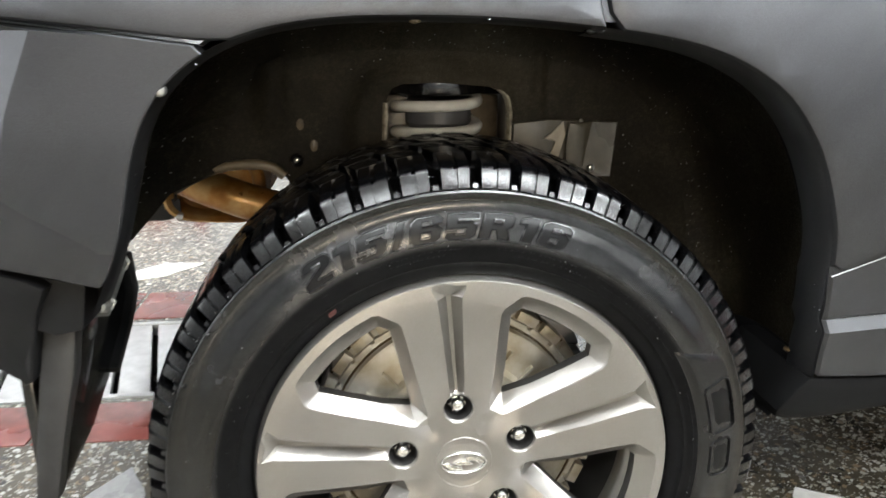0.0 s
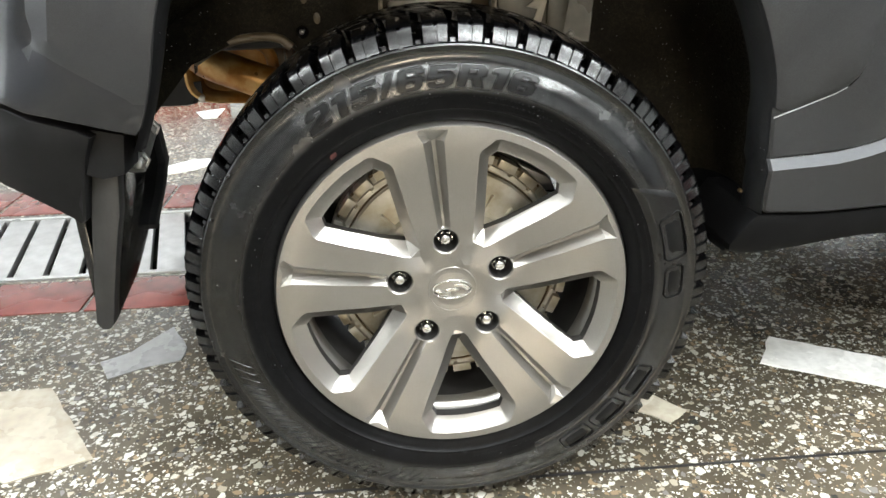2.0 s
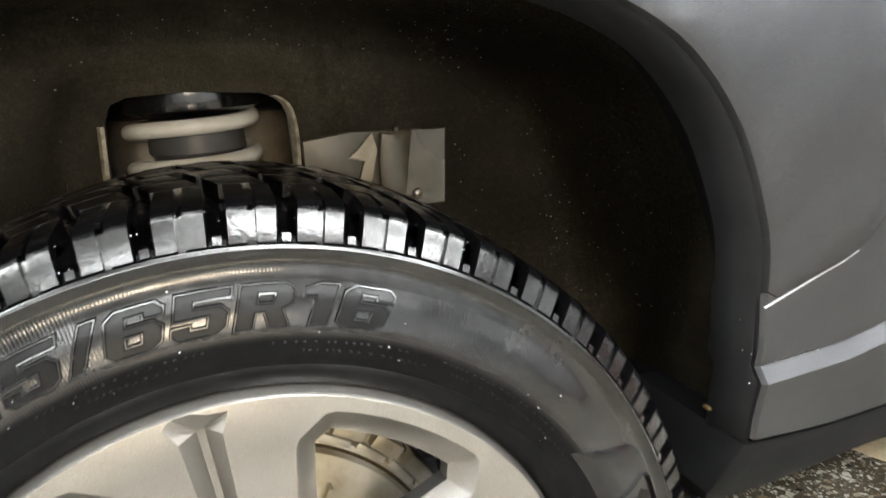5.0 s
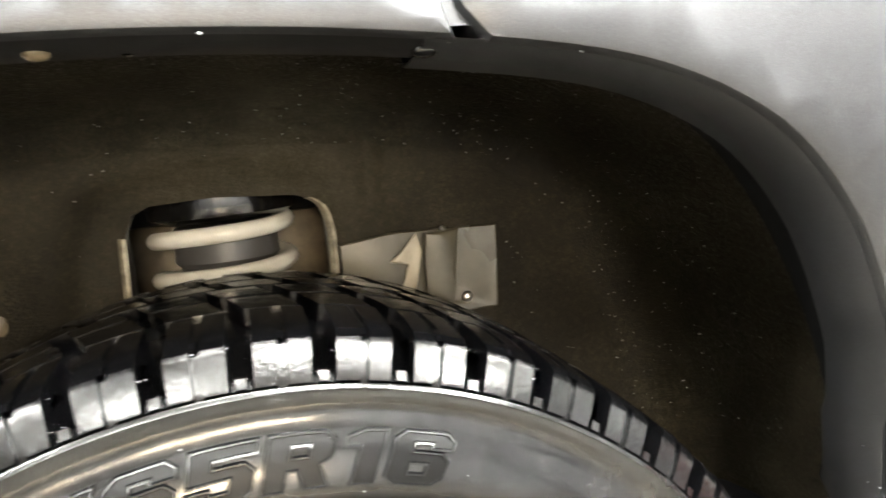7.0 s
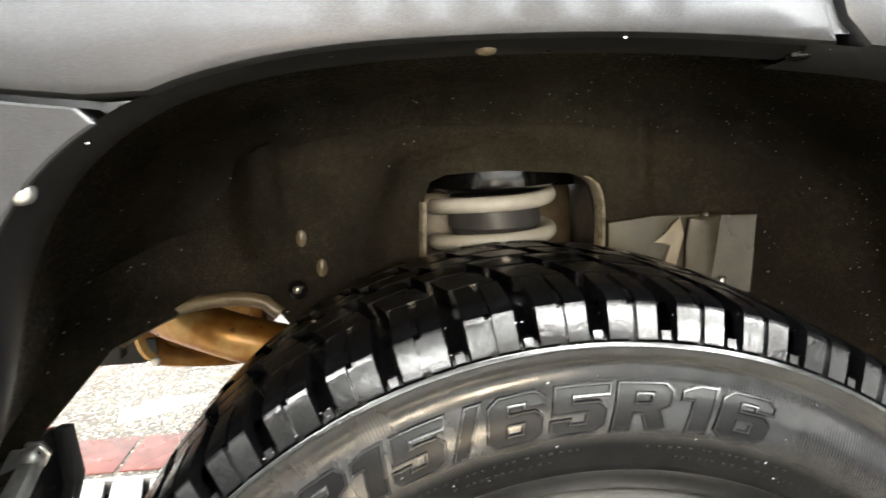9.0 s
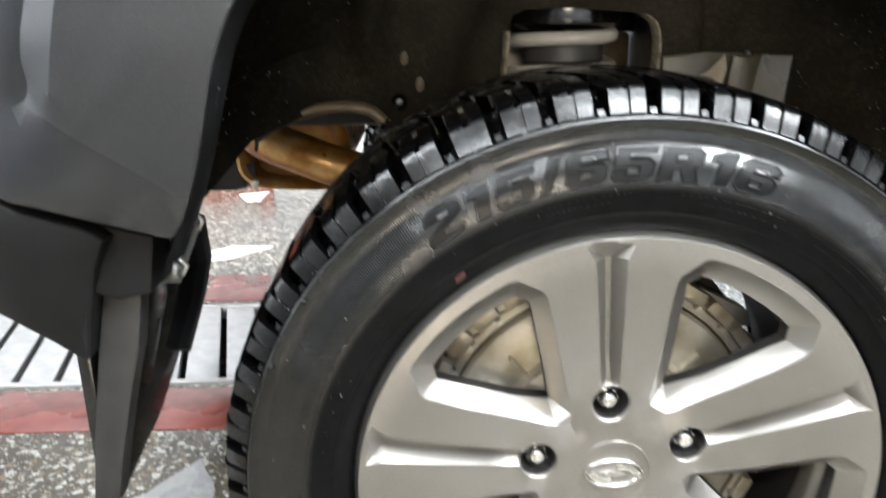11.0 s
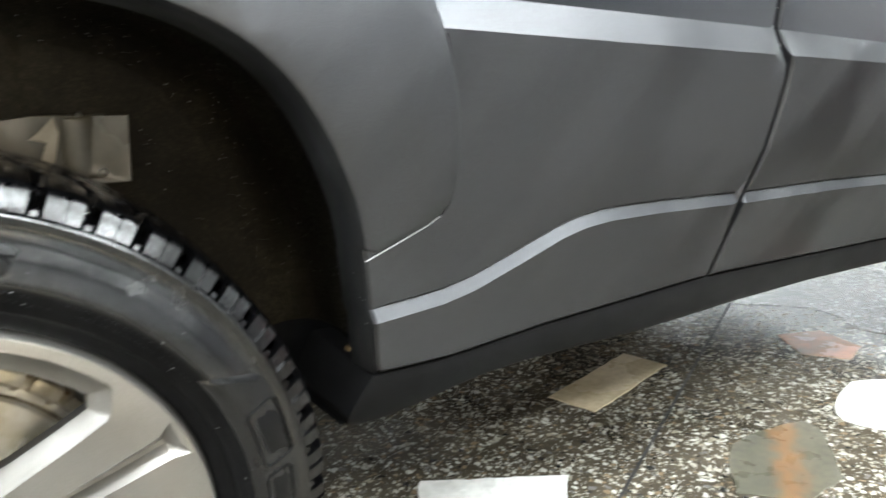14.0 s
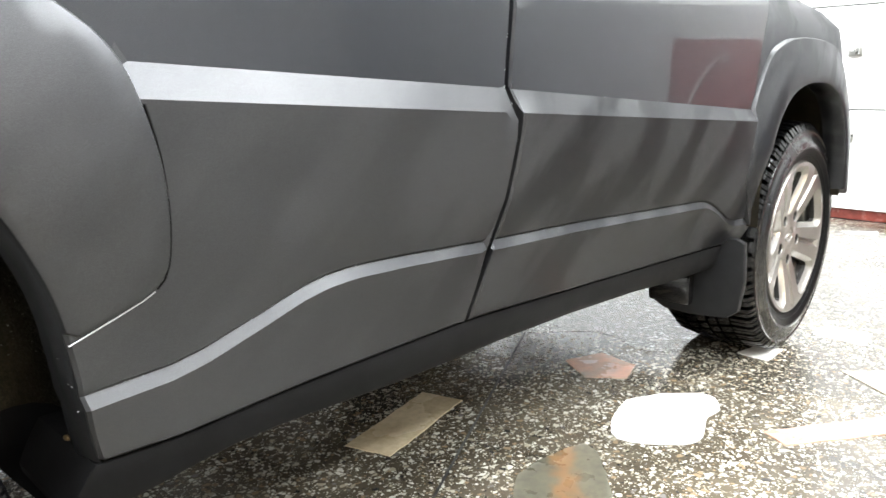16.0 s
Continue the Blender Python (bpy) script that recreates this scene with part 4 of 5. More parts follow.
SILL = curve_at([(0.38, 0.412), (0.483, 0.408), (0.63, 0.416), (0.928, 0.422), (1.242, 0.409), (1.95, 0.378)])
C1 = curve_at([(0.40, 0.755), (0.436, 0.753), (0.923, 0.724), (1.828, 0.671), (1.95, 0.664)])
C2 = curve_at([(0.40, 0.786), (0.446, 0.784), (0.934, 0.756), (1.82, 0.697), (1.95, 0.688)])
LEDGE = 0.0135


def door_out(x, z):
    zt, s, c1, c2 = ZT(x), SILL(x), C1(x), C2(x)
    cut = 0.008 * max(0.0, 1 - abs(x - 0.972) / 0.024) * max(0.0, 1 - abs(z - 0.727) / 0.034)
    return float(np.interp(z, [s - 0.02, s, zt - LEDGE, zt, zt + 0.0032, zt + 0.3 * (c1 - zt), c1, c2, 0.9, 1.1], [-0.008, 0.0, 0.0265, 0.0195, 0.0232, 0.037, 0.056, 0.0385, 0.0415, 0.026])) - cut


GAP = [(0.926, 0.4215), (0.937, 0.47), (0.948, 0.53), (0.962, 0.562), (0.972, 0.60), (0.979, 0.645), (0.983, 0.69), (0.984, 0.71), (0.977, 0.735), (0.969, 0.757), (0.971, 0.80), (0.976, 0.861), (0.983, 1.06)]


def line_over(f, x0, x1, lift=0.0, n=24):
    return [(x0 + (x1 - x0) * i / n, f(x0 + (x1 - x0) * i / n) + lift) for i in range(n + 1)]


def gap_x(z):
    return float(np.interp(z, [p[1] for p in GAP], [p[0] for p in GAP]))


def glossy_top(d):
    """Lacquered paint above the cladding."""
    d.data.materials.append(PAINT)
    for p in d.data.polygons:
        if p.center.z > C2(p.center.x) + 0.0005 and p.center.x > 0.4:
            p.material_index = 1


def flare_out(x, z):
    return float(np.interp(z, [0.5, 0.55, 0.6, 0.68, 0.74, 0.8, 0.85, 0.9], [0.028, 0.037, 0.052, 0.064, 0.066, 0.0595, 0.05, 0.04]))


def rear_door():
    arch = [p for p in ARCH if p[0] >= 0.118 and p[1] > SILL(p[0]) + 0.004]
    bottom = [(x, SILL(x) + 0.001) for x in np.linspace(0.405, 0.9, 18)]
    outline = arch + bottom + [(x - 0.004, z) for x, z in GAP] + [(0.095, 1.06), (0.104, 0.86), (0.115, 0.8)]
    lines = [line_over(ZT, 0.40, 0.938, 0.0, 40), line_over(ZT, 0.40, 0.93, -LEDGE, 40), line_over(ZT, 0.40, 0.938, 0.0032, 40), line_over(C1, 0.45, 0.945), line_over(C2, 0.45, 0.95)]
    d = part("rear_door", sheet(outline, door_out, 0.03, (), lines, roll=0.0035, depth=0.03), CLAD, car, "dark grey door with satin cladding", 24)
    glossy_top(d)
    # arch flare over the door's rear edge
    flare_arch = [p for p in ARCH if p[0] >= 0.118 and p[1] > 0.548]
    edge = smooth_line([(0.375, 0.546), (0.425, 0.566), (0.452, 0.580), (0.464, 0.60), (0.467, 0.64), (0.463, 0.69), (0.453, 0.735), (0.436, 0.785), (0.405, 0.82), (0.35, 0.852), (0.25, 0.88), (0.10, 0.893)], 0.015)
    outline = flare_arch + edge[1:] + [(0.105, 0.85), (0.115, 0.8)]
    flare = part("arch_flare", sheet(outline, flare_out, 0.025, roll=0.007, depth=0.02), CLAD, d, "satin grey plastic arch flare")
    # A black bead on the door surface stands in for the shaded gap.
    gap = [(x + 0.0032, -(door_out(x + 0.0032, z) + 0.0003), z) for x, z in edge if x > 0.448 and 0.575 < z < 0.8]
    part("flare_gap_shade", tube(gap, 0.0017, 6), SHADED_BLACK, flare, "black bead standing in for the shaded gap beside the flare", 60)
    # Thin bead of water added as the bright highlight along the lower edge.
    bead_line = [(x, -(max(door_out(x, z), flare_out(x, z) - 0.0055) + 0.0006), z - 0.0012) for x, z in edge if x < 0.455 and z < 0.59]
    part("highlight_bead", tube(bead_line, 0.0008, 6), CHROME_WATER, flare, "water bead standing in for the bright highlight on the lower edge", 60)
    return d


def corner(x, z):
    """How far the body turns in towards the tail."""
    t = max(0.0, -0.402 - 0.3 * max(0.0, 0.78 - z) - x)
    return 0.75 * t * t / (t + 0.035)


CHAMFER_IN = curve_at([(0.585, -0.375), (0.64, -0.395), (0.66, -0.406), (0.687, -0.399), (0.718, -0.39), (0.751, -0.375), (0.795, -0.354)])
CHAMFER_OUT = curve_at([(0.585, -0.48), (0.64, -0.446), (0.66, -0.428), (0.668, -0.4255), (0.686, -0.426), (0.703, -0.422), (0.746, -0.407), (0.795, -0.386)])


def bumper_out(x, z):
    a, b = CHAMFER_IN(z), CHAMFER_OUT(z)
    step = 0.016 * max(0.0, min(1.0, (a - x) / (a - b))) * max(0.0, min(1.0, (z - 0.585) / 0.07))
    return float(np.interp(z, [0.47, 0.555, 0.6, 0.7, 0.79], [0.0, 0.03, 0.041, 0.054, 0.06])) - corner(x, z) - step


def quarter_panel():
    arch = [p for p in ARCH if -0.214 <= p[0] <= 0.11]
    outline = arch + [(0.112, 0.7872), (0.109, 0.798), (0.098, 0.86), (0.089, 1.06), (-0.78, 1.06), (-0.78, 0.805), (-0.4, 0.796), (-0.3, 0.785), (-0.232, 0.777)]

    def out(x, z):
        return float(np.interp(z, [0.77, 0.795, 0.84, 0.9, 1.06], [0.063, 0.0615, 0.0525, 0.0345, 0.006])) - corner(x, max(z, 0.78))

    q = part("quarter_panel", sheet(outline, out, 0.03, roll=0.006, depth=0.03), CLAD, car, "grey wet quarter panel")
    # grey strip added in the gap between panel and door, as the lit panel edge
    seam = [(0.1155, 0.793), (0.1145, 0.8), (0.1035, 0.86), (0.094, 1.06)]
    verts, faces = [], []
    for x, z in seam:
        y = -out(x, z) + 0.0075
        verts += [(x - 0.008, y + 0.001, z), (x + 0.001, y, z), (x + 0.008, y + 0.001, z)]
    for k in range(len(seam) - 1):
        faces += [(3 * k, 3 * k + 1, 3 * k + 4, 3 * k + 3), (3 * k + 1, 3 * k + 2, 3 * k + 5, 3 * k + 4)]
    part("seam", faces_from(verts, faces), CLAD, q, "grey strip added for the lit panel edge in the gap", 40)
    return q


def rear_bumper():
    arch = [p for p in reversed(ARCH) if p[0] <= -0.214 and p[1] > 0.56]
    outline = [(-0.236, 0.7735)] + arch[1:] + [(-0.344, 0.5565), (-0.40, 0.573), (-0.452, 0.588), (-0.6, 0.625), (-0.8, 0.672), (-0.8, 0.8015), (-0.4, 0.7925), (-0.3, 0.7818)]
    edges = [[(f(z), z) for z in np.linspace(0.658, 0.7845, 36)] for f in (CHAMFER_IN, CHAMFER_OUT)] + [[(-0.415 + 0.008 * k, 0.6467 - 0.00536 * k) for k in range(10)]]
    b = part("rear_bumper", sheet(outline, bumper_out, 0.012, (), edges, roll=0.0012, depth=0.03), CLAD, car, "dark grey rear bumper with a satin chamfered flare", 20)
    b.data.materials.append(PAINT)
    for p in b.data.polygons:
        x, z = p.center.x, p.center.z
        p.material_index = int((z > 0.648 and x < CHAMFER_OUT(z) - 0.001) or z < 0.648 - 0.67 * max(0.0, x + 0.417))
    low = [(-0.396, 0.5545), (-0.41, 0.5645), (-0.452, 0.579), (-0.6, 0.62), (-0.8, 0.669), (-0.8, 0.63), (-0.6, 0.535), (-0.518, 0.497), (-0.46, 0.459), (-0.44, 0.444), (-0.433, 0.448), (-0.423, 0.49), (-0.409, 0.53)]
    part("lower_valance", sheet(low, lambda x, z: bumper_out(x, z) - 0.006, 0.025, roll=0.004, depth=0.03), BLACK, b, "black textured lower bumper")
    return b


def arch_lip():
    """Turned-in edge round the wheel opening: satin grey on the door's flare, wet black behind it."""
    n = len(ARCH)

    def strip(first, last, profile):
        verts, faces, m = [], [], len(profile(0.5))
        for i in range(first, last + 1):
            x, z = ARCH[i]
            a, b = ARCH[max(i - 1, 0)], ARCH[min(i + 1, n - 1)]
            t = Vector((b[0] - a[0], b[1] - a[1])).normalized()
            if x < -0.214:
                o = bumper_out(x, z) - 0.001
            else:
                o = 0.0565 if x < 0.112 else (flare_out(x, z) if z > 0.548 else door_out(x, z)) - 0.0055
            verts += [(x - t.y * d, y, z + t.x * d) for d, y in profile(o)]
        for i in range(last - first):
            faces += [(i * m + k, (i + 1) * m + k, (i + 1) * m + k + 1, i * m + k + 1) for k in range(m - 1)]
        return faces_from(verts, faces)

    split = max(i for i, p in enumerate(ARCH) if p[0] < 0.112)
    part("arch_lip", strip(0, split, lambda o: [(0.001, -o), (-0.002, -o + 0.012), (-0.004, -o + 0.03), (0.002, 0.012), (0.012, 0.03)]), BLACK, car, "black rolled arch edge", 50)
    part("arch_return", strip(split, n - 1, lambda o: [(0.001, -o), (-0.002, -o + 0.006), (-0.0045, -o + 0.02), (-0.007, -o + 0.042), (-0.004, -o + 0.046)]), CLAD, car, "satin grey turned-in edge of the flare", 50)
    part("arch_seam", strip(split, n - 1, lambda o: [(-0.004, -o + 0.045), (0.004, -o + 0.05), (0.01, 0.018), (0.012, 0.03)]), SHADED_BLACK, car, "black seam behind the flare edge", 50)


LINER_TOP = [(0.028, 0.012), (0.08, 0.021), (0.14, 0.023), (0.185, 0.017), (0.215, 0.004), (0.232, -0.014), (0.2392, -0.034)]
LIP = [(-0.2, 0.607), (-0.212, 0.618), (-0.234, 0.623), (-0.258, 0.622), (-0.282, 0.618), (-0.31, 0.607), (-0.338, 0.591)]


def wheel_liner():
    verts, faces = [], []
    n, m = len(ARCH), len(LINER_TOP)
    for i, (x, z) in enumerate(ARCH):
        a, b = ARCH[max(i - 1, 0)], ARCH[min(i + 1, n - 1)]
        t = Vector((b[0] - a[0], b[1] - a[1])).normalized()
        nx, nz = -t.y, t.x
        low = max(0.0, min(1.0, (0.70 - z) / 0.08)) if x < 0 else 0.0
        for y, d in LINER_TOP:
            d = d * (1 - low) + (0.012 + 0.05 * y / 0.238) * low
            verts.append((x + nx * d, y, z + nz * d))
    for i in range(n - 1):
        for k in range(m - 1):
            faces.append((i * m + k, (i + 1) * m + k, (i + 1) * m + k + 1, i * m + k + 1))
    liner_end = verts[(n - 1) * m:]
    liner = part("wheel_liner", faces_from(verts, faces), FELT, car, "dirty black wheel-arch liner", 60)
    # inner wall of the well, with the opening for the spring
    ring_pts = []
    for i, (x, z) in enumerate(ARCH):
        a, b = ARCH[max(i - 1, 0)], ARCH[min(i + 1, n - 1)]
        t = Vector((b[0] - a[0], b[1] - a[1])).normalized()
        ring_pts.append((x + t.y * 0.024, z - t.x * 0.024))
    ring_pts = [(-0.34, 0.575), (-0.335, 0.64)] + [p for p in ring_pts if p[1] > 0.68 or p[0] > 0]
    outline = ring_pts + [(0.37, 0.37), (0.27, 0.39), (0.18, 0.43), (0.1, 0.52), (-0.1, 0.56), (-0.185, 0.585)] + LIP
    part("opening_lip", tube([(x, 0.2385, z) for x, z in smooth_line(LIP, 0.012)], 0.0065, 8), DUST, liner, "dusty grey liner edge", 60)
    hole = [(-0.071, 0.60), (0.089, 0.60), (0.090, 0.66), (0.0885, 0.69), (0.082, 0.708), (0.066, 0.716), (0.0, 0.7215), (-0.048, 0.720), (-0.062, 0.714), (-0.068, 0.70)]
    emboss = smooth_line([(-0.125, 0.635), (-0.12, 0.69), (-0.098, 0.735), (-0.05, 0.752), (0.04, 0.752), (0.088, 0.738), (0.101, 0.70), (0.104, 0.56)], 0.012)
    poly = emboss

    def out(x, z):
        d = edge_distance((x, z), poly)
        base = -0.24
        k = min(1, d / 0.02)
        return base + (-0.012 * k if inside((x, z), poly) else 0.0) + 0.012 * max(0.0, min(1.0, (-0.188 - x) / 0.012, (x + 0.235) / 0.02)) * max(0.0, min(1.0, (z - 0.662) / 0.008, (0.79 - z) / 0.03)) + 0.007 * max(0.0, 1 - abs(x - 0.125) / 0.014) * max(0.0, min(1.0, (z - 0.66) / 0.02, (0.8 - z) / 0.04))

    loops = [poly + poly[:1]] + [inset(poly, 0.02) + inset(poly, 0.02)[:1]] + [[(x, 0.675), (x, 0.78)] for x in (0.111, 0.118, 0.125, 0.132, 0.139)] + [[(x, 0.662), (x, 0.74)] for x in (-0.188, -0.2)]
    part("inner_wall", sheet(outline, out, 0.014, (hole,), loops, roll=0.0, depth=0.018), FELT, liner, "dirty felt inner wall with a spring opening", 50)
    # bright chipped edge of the opening
    for path in ([(0.0895, 0.64), (0.0905, 0.685), (0.085, 0.706), (0.074, 0.7135)], [(-0.0712, 0.63), (-0.0705, 0.66), (-0.0685, 0.698)]):
        verts, faces = [], []
        line = smooth_line(path, 0.006)
        for x, z in line:
            verts += [(x + 0.002, 0.2375, z), (x - 0.001, 0.2365, z), (x - 0.004, 0.2395, z), (x - 0.004, 0.252, z)]
        for i in range(len(line) - 1):
            faces += [(i * 4 + k, i * 4 + 4 + k, i * 4 + 5 + k, i * 4 + 1 + k) for k in range(3)]
        part("opening_edge", faces_from(verts, faces), WORN_EDGE, liner, "scuffed pale edge of the opening", 50)
    # rear and front closing walls of the well
    part("rear_closing", faces_from([(-0.352, 0.0, 0.53), (-0.47, 0.23, 0.49), (-0.47, 0.26, 0.72), (-0.33, 0.03, 0.72), (-0.413, 0.2, 0.507), (-0.368, 0.21, 0.556), (-0.338, 0.22, 0.590), (-0.27, 0.236, 0.62), (-0.27, 0.242, 0.70)],
                                    [(0, 4, 1), (0, 1, 2, 3), (1, 4, 5, 2), (5, 6, 2), (6, 7, 8, 2)]), FELT, liner)
    # front closing wall of the well, down to the sill
    verts, faces = [], []
    cols = list(zip(LINER_TOP, liner_end))
    for q in (0.0, 0.2, 0.4, 0.6, 0.8, 1.0):
        for (y, d), (ex, ey, ez) in cols:
            z0 = 0.35 - 0.12 * max(0.0, y - 0.05)
            verts.append((0.368 + (ex - 0.368) * q ** 0.7, y, z0 * (1 - q) + ez * q))
    m = len(cols)
    for i in range(5):
        for k in range(m - 1):
            faces.append((i * m + k, (i + 1) * m + k, (i + 1) * m + k + 1, i * m + k + 1))
    part("front_closing", faces_from(verts, faces), SHADED_BLACK, liner, "", 60)
    return liner


def water_drops():
    """Beads of water clinging to the liner, the tyre and the arch edge."""
    rng = random.Random(11)
    verts, faces = [], []
    n = len(ARCH)

    def bead(x, y, z, r):
        k = len(verts)
        long = rng.uniform(0.8, 1.5)
        verts.extend([(x + r * long, y, z), (x, y, z + r), (x - r * long, y, z), (x, y, z - r), (x, y - r, z), (x, y + r, z)])
        for i in range(4):
            faces.extend([(k + i, k + (i + 1) % 4, k + 4), (k + (i + 1) % 4, k + i, k + 5)])

    for _ in range(650):
        i = rng.randrange(6, n - 6)
        x, z = ARCH[i]
        if rng.random() > (0.3 if x < 0.05 else 1.0):
            continue
        a, b = ARCH[i - 1], ARCH[i + 1]
        t = Vector((b[0] - a[0], b[1] - a[1])).normalized()
        f = rng.random()
        j = rng.randrange(1, len(LINER_TOP) - 1)
        y = LINER_TOP[j][0] * (1 - f) + LINER_TOP[j + 1][0] * f
        d = LINER_TOP[j][1] * (1 - f) + LINER_TOP[j + 1][1] * f
        along = rng.uniform(-0.012, 0.012)
        bead(x - t.y * (d - 0.0003) + t.x * along, y, z + t.x * (d - 0.0003) + t.y * along, rng.choice((0.0003, 0.0004, 0.0006, 0.0008)))
    for _ in range(170):
        x, z = rng.uniform(-0.25, 0.33), rng.uniform(0.5, 0.78)
        if math.hypot(x, z - 0.45) > 0.32 or rng.random() > (1.0 if x > 0.1 else 0.35) or (-0.08 < x < 0.24 and z < 0.73):
            continue
        bead(x, 0.2393, z, rng.choice((0.0003, 0.0004, 0.0005, 0.0008)))
    for _ in range(90):
        a, r = rng.uniform(0, 2 * math.pi), rng.choice((rng.uniform(0.235, 0.305), rng.uniform(0.24, 0.262)))
        bead(r * math.cos(a), -(SIDE_OUT(r) + 0.0003), WHEEL_Z + r * math.sin(a), rng.choice((0.0002, 0.0003, 0.0004, 0.0006)))
    for _ in range(80):
        a = rng.uniform(0.15 * math.pi, 0.95 * math.pi)
        o, r = rng.choice(((0.024, 0.3135), (0.018, 0.3205), (0.0135, 0.3255), (0.026, 0.3105)))
        bead(r * math.cos(a), -o, WHEEL_Z + r * math.sin(a), rng.choice((0.0002, 0.0003, 0.0004, 0.0006)))
    for _ in range(40):
        x, z = ARCH[rng.randrange(2, n - 4)]
        o = float(np.interp(z, [0.45, 0.55, 0.65, 0.8], [0.015, 0.03, 0.045, 0.06]))
        bead(x + rng.uniform(-0.006, 0.006), -o + rng.uniform(0.0, 0.02), z - 0.001, rng.choice((0.0003, 0.0005, 0.0008)))
    for _ in range(26):
        x = rng.uniform(0.41, 0.9)
        bead(x, -(door_out(x, ZT(x) + 0.002) + 0.0004), ZT(x) + 0.001, rng.choice((0.0004, 0.0006, 0.0009)))
    for _ in range(14):
        f = rng.random()
        bead(0.385 + 0.07 * f, -0.034, 0.5485 + 0.034 * f, rng.choice((0.0005, 0.0007)))
    for _ in range(12):
        z = rng.uniform(0.68, 0.85)
        bead(gap_x(z) - 0.006, -(door_out(gap_x(z) - 0.012, z) - 0.001), z, rng.choice((0.0006, 0.0009, 0.0012)))
    ob = part("water_drops", faces_from(verts, faces), CHROME_WATER, None, "", 100)
    tagged(ob, "tiny water drops clinging to the liner and the tyre", "water drops", kind="stuff")


def turn_of(a):
    """Turns of the spring, flatter on its outer side than on its inner side."""
    t = (a + 0.5 * math.pi) / (2 * math.pi)
    return t - 0.125 * math.sin(2 * math.pi * t)


def suspension():
    s = part("coil_spring", tube([(0.003 + 0.057 * math.cos(a), 0.325 + 0.057 * math.sin(a), 0.690 + 0.0350 * turn_of(a)) for a in np.linspace(-0.5 * math.pi - 2 * math.pi * 4, 0.5 * math.pi, 220)], 0.0076, 12), COIL, car, "cream painted coil spring", 60)

    def turned(profile, z0, n=32):
        bm = bmesh.new()
        rows = [[bm.verts.new((0.006 + r * math.cos(2 * math.pi * i / n), 0.325 + r * math.sin(2 * math.pi * i / n), z0 + h)) for i in range(n)] for h, r in profile]
        for a, b in zip(rows, rows[1:]):
            for i in range(n):
                bm.faces.new((a[i], a[(i + 1) % n], b[(i + 1) % n], b[i]))
        bm.faces.new(rows[0])
        bm.faces.new(rows[-1])
        bmesh.ops.recalc_face_normals(bm, faces=bm.faces)
        return bm

    part("bump_stop", turned([(0, 0.030), (0.02, 0.036), (0.045, 0.040), (0.066, 0.042), (0.07, 0.046), (0.10, 0.044)], 0.595), BUMPSTOP, s, "grey rubber bump stop")
    part("spring_seat", turned([(0, 0.05), (0.006, 0.064), (0.022, 0.066), (0.05, 0.06)], 0.699), GLOSS_BLACK, s, "glossy black spring seat")
    bm = one_box(-0.085, 0.105, 0.40, 0.42, 0.5, 0.695, bevel=0.006)
    # Black panel added to stop light coming in above the tower wall.
    part("tower_gap_stop", one_box(-0.1, 0.12, 0.392, 0.42, 0.695, 0.79, bevel=0.004), BLACK, s)
    part("tower_wall", bm, DUST, s, "dusty brown tower panel")
    for x0, x1 in ((-0.098, -0.086), (0.106, 0.118)):
        part("tower_side", one_box(x0, x1, 0.26, 0.42, 0.5, 0.76, bevel=0.004), DUST, s, "dusty brown tower side")
    for poly in ([(-0.183, 0.392), (-0.168, 0.43), (-0.158, 0.426), (-0.17, 0.39)], [(-0.128, 0.477), (-0.102, 0.494), (-0.097, 0.483), (-0.12, 0.466)], [(0.10, 0.468), (0.142, 0.447), (0.149, 0.43), (0.113, 0.431)], [(0.12, 0.426), (0.152, 0.42), (0.154, 0.404), (0.131, 0.401)]):
        bm = bmesh.new()
        prism(bm, poly, 0.08, 0.1, "y", 0.002)
        part("brake_bracket", bm, GRATE, car, "pale zinc bracket behind the drum")
    part("axle_beam", tube([(0, 0.13, 0.335), (0, 0.5, 0.335), (0, 1.2, 0.335)], 0.04, 16), DARK, car, "dark steel axle beam")


def liner_film():
    """A rectangle of brownish film with a torn pale corner, stuck on the liner beside the spring."""
    f = part("film_patch", sheet([(0.094, 0.60), (0.226, 0.60), (0.231, 0.672), (0.182, 0.674), (0.137, 0.676), (0.094, 0.671)], lambda x, z: -0.2335 + 0.003 * math.sin(x * 60), 0.012, roll=0.001, depth=0.003), CLEAR, car, "brownish translucent film patch")
    part("torn_flap", sheet([(0.133, 0.652), (0.142, 0.6585), (0.1585, 0.6735), (0.162, 0.657), (0.155, 0.630), (0.146, 0.61), (0.141, 0.628), (0.149, 0.648)], lambda x, z: -0.2285 + 0.002 * math.sin(x * 190), 0.006, roll=0.0006, depth=0.001), SLAB_CREAM, f, "pale torn flap")
    part("fold", sheet([(0.166, 0.672), (0.196, 0.673), (0.19, 0.64), (0.185, 0.61), (0.163, 0.61), (0.163, 0.65)], lambda x, z: -0.229 + 0.004 * math.sin((x - 0.16) * 85), 0.006, roll=0.0006, depth=0.002), CLEAR, f)
    for x, z, r in ((0.1825, 0.674, 0.003), (0.166, 0.622, 0.003), (0.199, 0.612, 0.005)):
        part("glint", lathe([(0.2278 * -1, 0.0), (-0.229, r * 0.7), (-0.2325, r)], 12, (x, 0, z)), STEEL, f)


